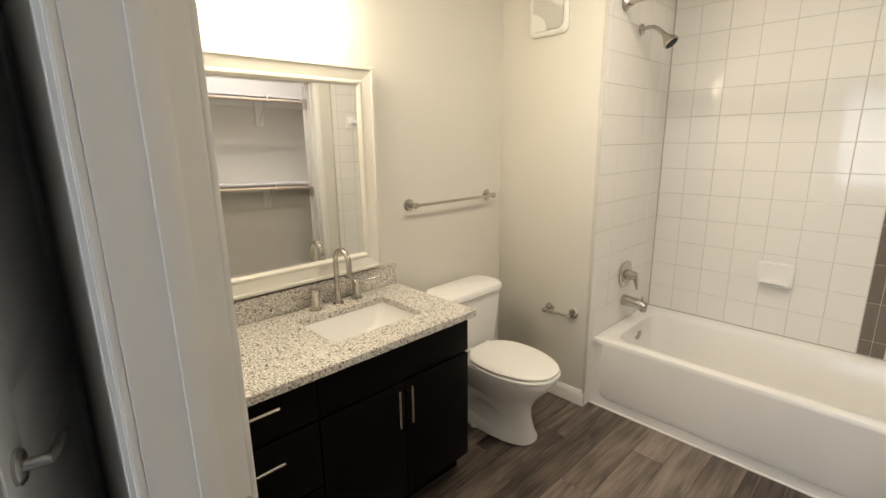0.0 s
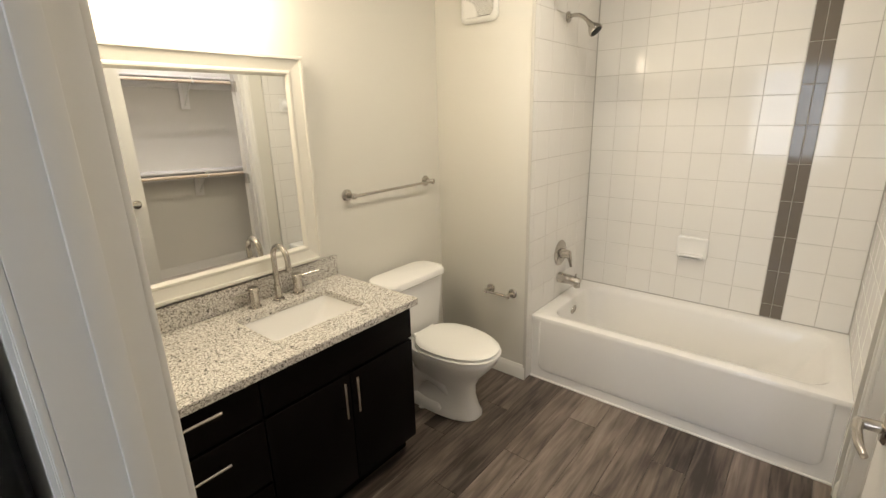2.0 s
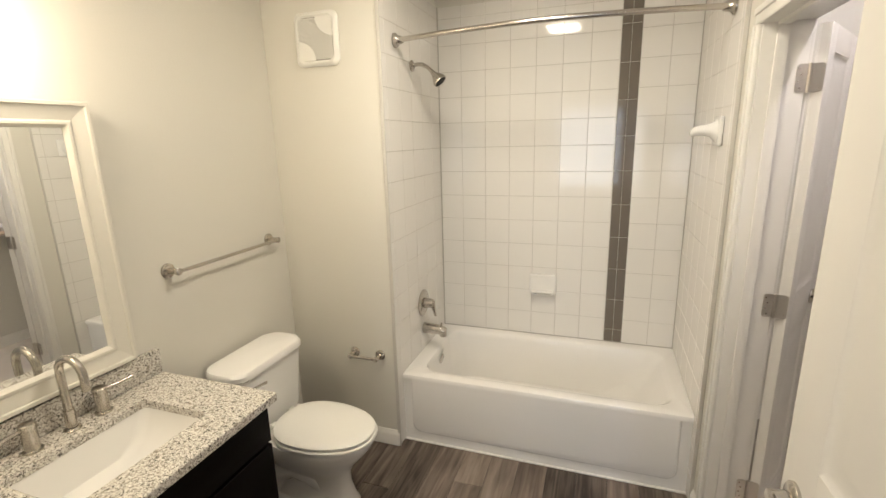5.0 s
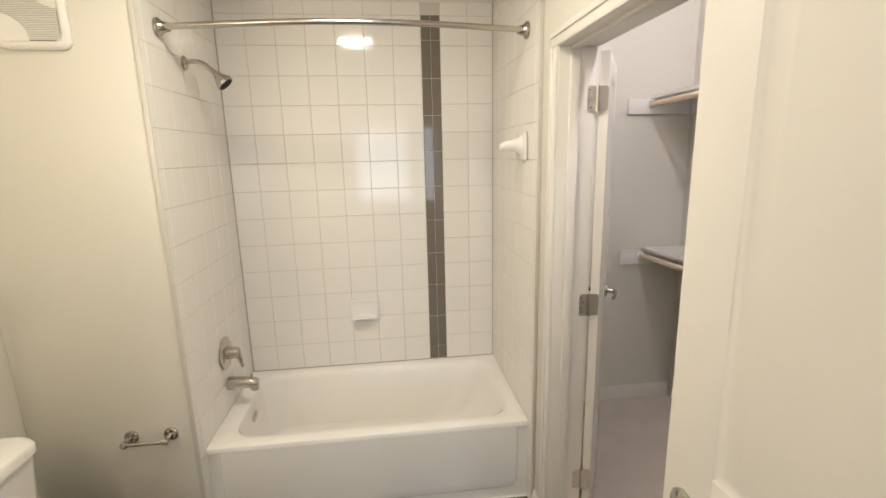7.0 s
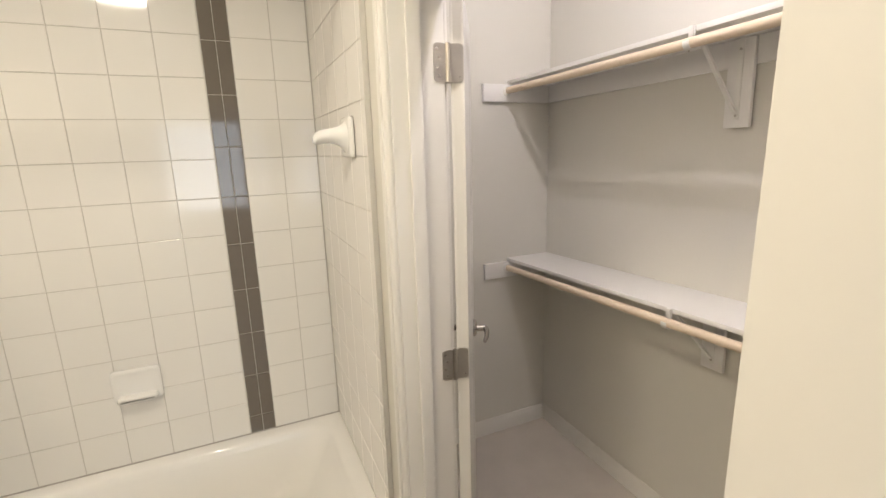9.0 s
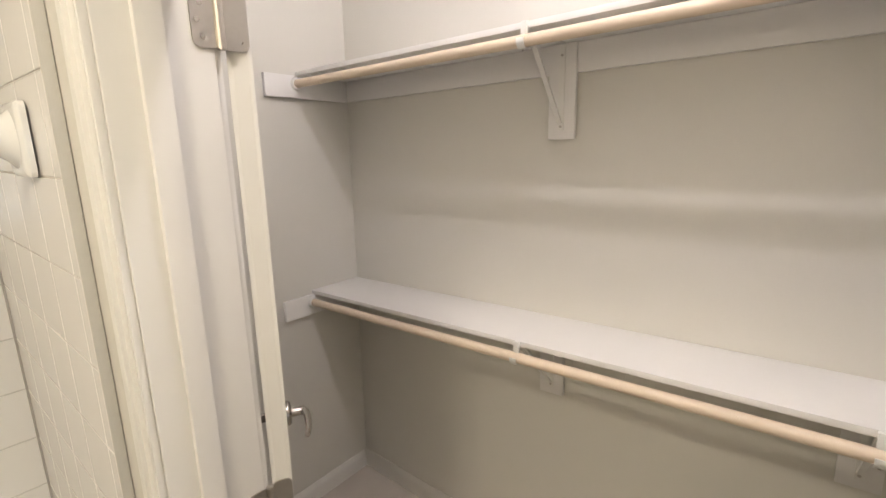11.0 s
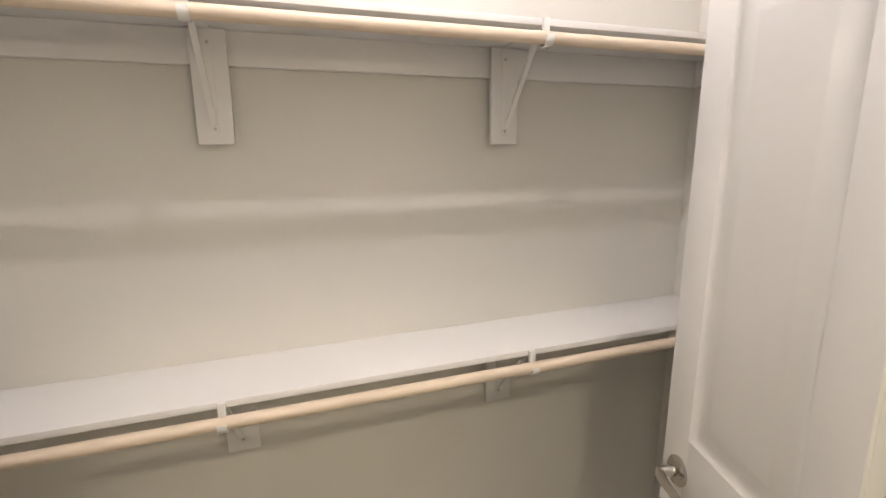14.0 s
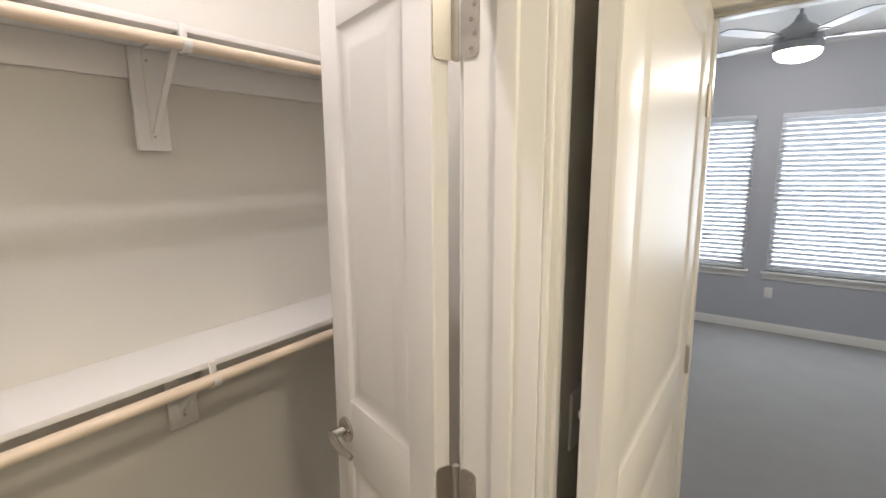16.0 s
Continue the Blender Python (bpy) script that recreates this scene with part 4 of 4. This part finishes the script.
# ---------------------------------------------------------------- closet shelves
def closet_shelf(z, tilt, drop, label, group):
    """One shelf level: board, back and end cleats; its rod, brackets and hooks are things of their own."""
    level = pose(2.3, 0, z, 0, tilt, 0) @ pose(-2.3, 0, 0)  # the shelves run slightly out of level
    sh = thing("closet_shelf", level, label, "shelf", group)
    part("board", box(X_CW + 0.001, Y_C1 + 0.001, -0.018, X_CE - 0.001, -1.258, 0, 0.002), SHELFPAINT, sh)
    part("back_cleat", box(X_CW + 0.001, Y_C1 + 0.001, -0.108, X_CE - 0.019, Y_C1 + 0.019, -0.0185, 0.0015), SHELFPAINT, sh)
    part("end_cleat", box(X_CE - 0.019, Y_C1 + 0.0195, -0.108, X_CE - 0.001, -1.105, -0.0185, 0.0015), SHELFPAINT, sh)
    part("end_cleat", box(X_CW + 0.001, Y_C1 + 0.0195, -0.108, X_CW + 0.019, -1.105, -0.0185, 0.0015), SHELFPAINT, sh)
    rd = thing("closet_rod", level, "bare pine closet rod below a white shelf", "closet rod", "closet rods")
    part("dowel", rod((X_CW + 0.024, -1.246, -0.052), (X_CE - 0.022, -1.246, -0.052), 0.0165, seg=24), DOWEL, rd)
    for x, d in ((X_CE - 0.019, -1), (X_CW + 0.019, 1)):
        part("socket", turned((x, -1.246, -0.052), (d, 0, 0), ((0, 0), (0, 0.026), (0.004, 0.026), (0.012, 0.021), (0.012, 0.018), (0.012, 0))), PLASTIC, rd)
    for bx in (2.078, 1.235):
        br = thing("shelf_bracket", level @ pose(bx, 0, 0), "white steel shelf and rod bracket", "bracket", "shelf brackets")
        part("mounting_board", box(-0.045, Y_C1 + 0.0195, -drop, 0.045, Y_C1 + 0.034, -0.020, 0.0015), SHELFPAINT, br)
        part("wall_plate", box(-0.010, Y_C1 + 0.0345, 0.027 - drop, 0.010, Y_C1 + 0.038, -0.020, 0.0008), PLASTIC, br)
        part("top_arm", box(-0.010, Y_C1 + 0.038, -0.0225, 0.010, -1.262, -0.0188, 0.0008), PLASTIC, br)
        part("brace", loft([[Vector((sx * 0.007, -1.285 + dy, -0.026)) for sx, dy in ((-1, -0.006), (1, -0.006), (1, 0.006), (-1, 0.006))], [Vector((sx * 0.007, Y_C1 + 0.045 + dy, 0.05 - drop)) for sx, dy in ((-1, -0.006), (1, -0.006), (1, 0.006), (-1, 0.006))]]), PLASTIC, br)
        hk = part("rod_hook", box(-0.009, -1.2575, -0.036, 0.009, -1.2455, -0.0, 0.002), PLASTIC, br)
        bm = bmesh.new()
        arc = [(math.cos(radians(a)) * 0.0195, math.sin(radians(a)) * 0.0195) for a in range(165, 381, 15)]
        loft([[Vector((sx, -1.246 + c * f, -0.052 + s * f)) for sx, f in ((-0.011, 1), (0.011, 1), (0.011, 1.16), (-0.011, 1.16))] for c, s in arc], bm)
        part("cradle", bm, PLASTIC, hk)
        part("screw", turned((0.0, -1.2435, -0.0755), (0, 0.3, -1), ((0, 0), (0, 0.003), (0.003, 0.0025), (0.003, 0))), STEEL, hk)
        for sz in (-0.055, 0.040 - drop):
            part("screw", rod((0, Y_C1 + 0.038, sz), (0, Y_C1 + 0.0405, sz), 0.0042, seg=10), STEEL, br)


closet_shelf(2.058, 0.9, 0.312, "white painted upper closet shelf on cleats", "closet shelves")
closet_shelf(1.120, 2.0, 0.290, "white painted lower closet shelf on cleats", "closet shelves")
clamp = thing("ceiling_light", pose(1.69, -0.70, H_CLOSET), "small opal flush ceiling light in the closet", "ceiling light")
part("base", turned((0, 0, -0.001), (0, 0, -1), ((0, 0), (0, 0.07), (0.015, 0.07), (0.02, 0.06), (0.02, 0))), NICKEL, clamp)
gl = part("shade", turned((0, 0, -0.021), (0, 0, -1), ((0, 0), (0, 0.045), (0.03, 0.048), (0.06, 0.04), (0.08, 0.02), (0.082, 0))), OPAL, clamp, "lit opal glass globe")
gl.visible_shadow = False

# ---------------------------------------------------------------- bedroom: windows, blinds, fan
for k, (y0, y1, z0, z1) in enumerate(WINDOWS):
    wd = thing("window_%d" % (k + 1), Matrix(), "white framed bedroom window", "window", "", "structure")
    xf = bx0 - 0.105
    for nm, b in (("jamb", (xf, y0, z0, xf + 0.05, y0 + 0.04, z1)), ("jamb", (xf, y1 - 0.04, z0, xf + 0.05, y1, z1)), ("bottom_rail", (xf, y0 + 0.04, z0, xf + 0.05, y1 - 0.04, z0 + 0.045)), ("top_rail", (xf, y0 + 0.04, z1 - 0.045, xf + 0.05, y1 - 0.04, z1))):
        part(nm, box(*b, 0.003), TRIM, wd)
    for a, b in ((z0 + 0.045, z1 - 0.045),):
        pn = part("pane", box(xf + 0.02, y0 + 0.04, a, xf + 0.026, y1 - 0.04, b), PANE, wd)
        pn.visible_shadow = False
    sl = part("sill", box(bx0 - 0.055, y0 - 0.045, z0 - 0.022, bx0 + 0.045, y1 + 0.045, z0, 0.005), TRIM, wd)
    part("apron", box(bx0 + 0.0, y0 - 0.03, z0 - 0.085, bx0 + 0.014, y1 + 0.03, z0 - 0.022, 0.003), TRIM, wd)
    bl = thing("window_blind", pose(bx0 - 0.025, (y0 + y1) / 2, z0), "white horizontal slat blind lowered over a bright window", "blind", "window blinds")
    hw, hz = (y1 - y0) / 2 - 0.008, z1 - z0
    part("head_rail", box(-0.025, -hw, hz - 0.055, 0.035, hw, hz - 0.002, 0.003), SLAT, bl)
    part("bottom_rail", box(-0.022, -hw, 0.012, 0.024, hw, 0.030, 0.004), SLAT, bl)
    n = 31
    slat = None
    for i in range(n):
        zz = 0.055 + (hz - 0.135) * i / (n - 1)
        if slat is None:
            rings = [[Vector((0.024 * u * math.cos(radians(47)), yy, 0.024 * u * math.sin(radians(47)) + 0.003 * (1 - u * u) + w)) for u, w in ((-1, 0), (-0.5, 0), (0, 0), (0.5, 0), (1, 0), (1, 0.0025), (0, 0.0025), (-1, 0.0025))] for yy in (-hw, hw)]
            slat = mesh_of("slat", loft(rings), SLAT)
        o = new("slat", slat)
        o.parent, o.location = bl, (0, 0, zz)
    for yy in (-hw * 0.72, hw * 0.72):
        part("ladder_tape", rod((0.027, yy, 0.02), (0.027, yy, hz - 0.05), 0.0016, seg=6), SLAT, bl)

outlet = thing("wall_outlet", pose(bx0, -0.09, 0.43), "white duplex outlet on the grey wall", "outlet")
part("plate", box(0, -0.036, -0.058, 0.006, 0.036, 0.058, 0.002), PLASTIC, outlet)
for z in (-0.02, 0.02):
    part("socket", box(0.0062, -0.015, z - 0.013, 0.008, 0.015, z + 0.013, 0.0008), PLASTIC, outlet)

fan = thing("ceiling_fan", pose(-2.55, -0.04, 2.565), "brushed nickel ceiling fan with a lit opal bowl", "ceiling fan")
part("canopy", turned((0, 0, 3.27 - 2.566), (0, 0, -1), ((0, 0), (0, 0.07), (0.02, 0.068), (0.05, 0.03), (0.05, 0))), FANMETAL, fan)
part("down_rod", rod((0, 0, 0.13), (0, 0, 3.27 - 2.58), 0.012), FANMETAL, fan)
part("housing", turned((0, 0, 0), (0, 0, 1), ((0, 0), (0, 0.150), (0.045, 0.155), (0.050, 0.148), (0.056, 0.148), (0.060, 0.155), (0.115, 0.150), (0.150, 0.125), (0.180, 0.075), (0.205, 0.045), (0.25, 0.026), (0.27, 0))), FANMETAL, fan)
bowl = part("light_bowl", turned((0, 0, -0.002), (0, 0, -1), ((0, 0), (0, 0.148), (0.025, 0.142), (0.05, 0.115), (0.068, 0.06), (0.072, 0))), OPALDAY, fan, "lit opal glass bowl")
bowl.visible_shadow = False
for k in range(5):
    m = pose(0, 0, 0.088, 0, 0, 72 * k + 34) @ pose(0, 0, 0, 3, 0, 0)
    bm = loft([[m @ Vector((x, y, z)) for x, y in ((0.20, -0.035), (0.32, -0.062), (0.60, -0.066), (0.665, -0.04), (0.67, 0.03), (0.62, 0.058), (0.32, 0.058), (0.20, 0.035))] for z in (0.0, 0.006)])
    b = part("blade", bm, BLADE, fan)
    part("blade_iron", loft([[m @ Vector((x, y, z)) for x, y in ((0.13, -0.018), (0.26, -0.03), (0.26, 0.03), (0.13, 0.018))] for z in (-0.006, -0.001)]), FANMETAL, b)

# ---------------------------------------------------------------- tiles and planks
_cache = {}


def tile_mesh(name, w, h, mat, depth=0.010, g=0.0011):
    key = (name, round(w, 4), round(h, 4))
    if key not in _cache:
        rings = [[Vector((x, y, z)) for x, y in ((g + i, g + i), (w - g - i, g + i), (w - g - i, h - g - i), (g + i, h - g - i))] for i, z in ((0, 0.002), (0, depth - 0.0022), (0.0006, depth - 0.0006), (0.0018, depth))]
        _cache[key] = mesh_of(name, loft(rings, cap0=False), mat)
    return _cache[key]


def lay(name, parent, m, w, h, mat, depth=0.010):
    o = new(name, tile_mesh(name, w, h, mat, depth))
    o.parent = parent
    o.matrix_world = m
    return o


rng = random.Random(5)


def jit(a=0.05):
    """A slight lean, as hand-set tiles have."""
    return pose(0, 0, 0, rng.uniform(-a, a), rng.uniform(-a, a), 0)


P, T0, TTOP = 0.1572, 0.432, 2.545
rows = [(T0 + k * P, min(P, TTOP - T0 - k * P)) for k in range(14)]
# back wall: seven columns, the grey strip, two columns
surround = structure("tile_surround_back", box(X_E - 0.0118, -0.248, 0.40, X_E - 0.0005, 1.272, TTOP - 0.002), GROUT, "white square wall tiles with a vertical grey strip")
back = Matrix(((0, 0, -1, 3.124), (-1, 0, 0, 0), (0, 1, 0, 0), (0, 0, 0, 1)))
cols = [(1.270 - k * 0.1574, 0.1574) for k in range(7)] + [(0.059, 0.1535), (-0.0945, 0.1535)]
for y, w in cols:
    for z, h in rows:
        lay("tile", surround, Matrix.Translation((0, y, z)) @ back @ jit(), w, h, TILE)
for c in range(2):
    z = T0
    zs = [0.085] + [0.2035] * 9 + [0.13]
    for h in zs:
        lay("strip_tile", surround, Matrix.Translation((0, 0.1665 - c * 0.0537, z)) @ back @ jit(0.05), 0.0537, h, GREYTILE, 0.0105)
        z += h
# end walls: from the back corner out to the edge, and down beside the apron
for nm, yy, facing in (("tile_surround_north", 1.2795, -1), ("tile_surround_south", Y_S + 0.0005, 1)):
    y0, y1 = sorted((yy, yy + facing * 0.0118))
    s = structure(nm, box(2.285, y0, 0.40, X_E - 0.012, y1, TTOP - 0.002), GROUT, "white square wall tiles at the tub's end")
    mm = Matrix(((facing * -1.0, 0, 0, 0), (0, 0, facing, yy + facing * 0.004), (0, 1, 0, 0), (0, 0, 0, 1)))
    xs = [3.116 - k * P for k in range(6)]
    for k, x in enumerate(xs):
        w = P if k < 5 else 3.116 - 5 * P - 2.279
        x_at = x if facing > 0 else x - w
        for z, h in rows:
            lay("tile", s, Matrix.Translation((x_at, 0, z)) @ mm @ jit(), w, h, TILE)
    for z, h in ((0.004, 0.14), (0.144, 0.1440), (0.288, 0.144)):
        x_at = 2.364 if facing > 0 else 2.279
        lay("tile", s, Matrix.Translation((x_at, 0, z)) @ mm, 0.085, h, TILE)

# grey joints in the alcove's corners and round the tub's rim, edge strips at the tiles' ends
JOINT = material("grey_caulk", (0.40, 0.38, 0.35), 0.6, bump=0.02)
EDGE = material("edge_strip", (0.58, 0.56, 0.52), 0.4, bump=0.02)
for k, yy in enumerate((1.264, -0.243)):
    structure("trim_corner_%d" % (k + 1), rod((3.1135, yy, 0.434), (3.1135, yy, TTOP), 0.0042, seg=8), JOINT, "grey caulked corner joint of the tiles")
    structure("trim_tile_edge_%d" % (k + 1), box(2.272, min(yy, yy + (0.016 if k == 0 else -0.014)) - (0.003 if k == 0 else 0), 0.005, 2.2788, max(yy, yy + (0.016 if k == 0 else -0.014)) + (0.003 if k else 0), TTOP, 0.0015), EDGE, "pale edge strip at the tiles' end")
structure("trim_tub_joint", tube([(3.1135, -0.24, 0.4325), (3.1135, 0.5, 0.4325), (3.1135, 1.262, 0.4325)], 0.0035, seg=8), JOINT, "grey caulk line between tub and tiles")

# bathroom floor of planks along x
sub = structure("floor_bathroom", box(X_B + 0.055, -0.33, -0.1, X_E, Y_N, -0.004), SUBFLOOR, "grey-brown wood-look vinyl plank floor")
pw, y, row = 0.152, -0.33, 0
while y < Y_N - 0.001:
    w = min(pw, Y_N - y)
    x = X_B + 0.055 - (0.0 if row % 3 == 0 else 0.41 * (row % 3)) - rng.uniform(0, 0.2)
    while x < 2.36:
        a, b = max(x, X_B + 0.055), min(x + 1.22, 2.36)
        if b - a > 0.02:
            o = new("plank", tile_mesh("plank", round(b - a, 3), w, PLANK, 0.0045, 0.0007))
            o.parent = sub
            o.location = (a, y, -0.0042)
        x += 1.22
    y += pw
    row += 1
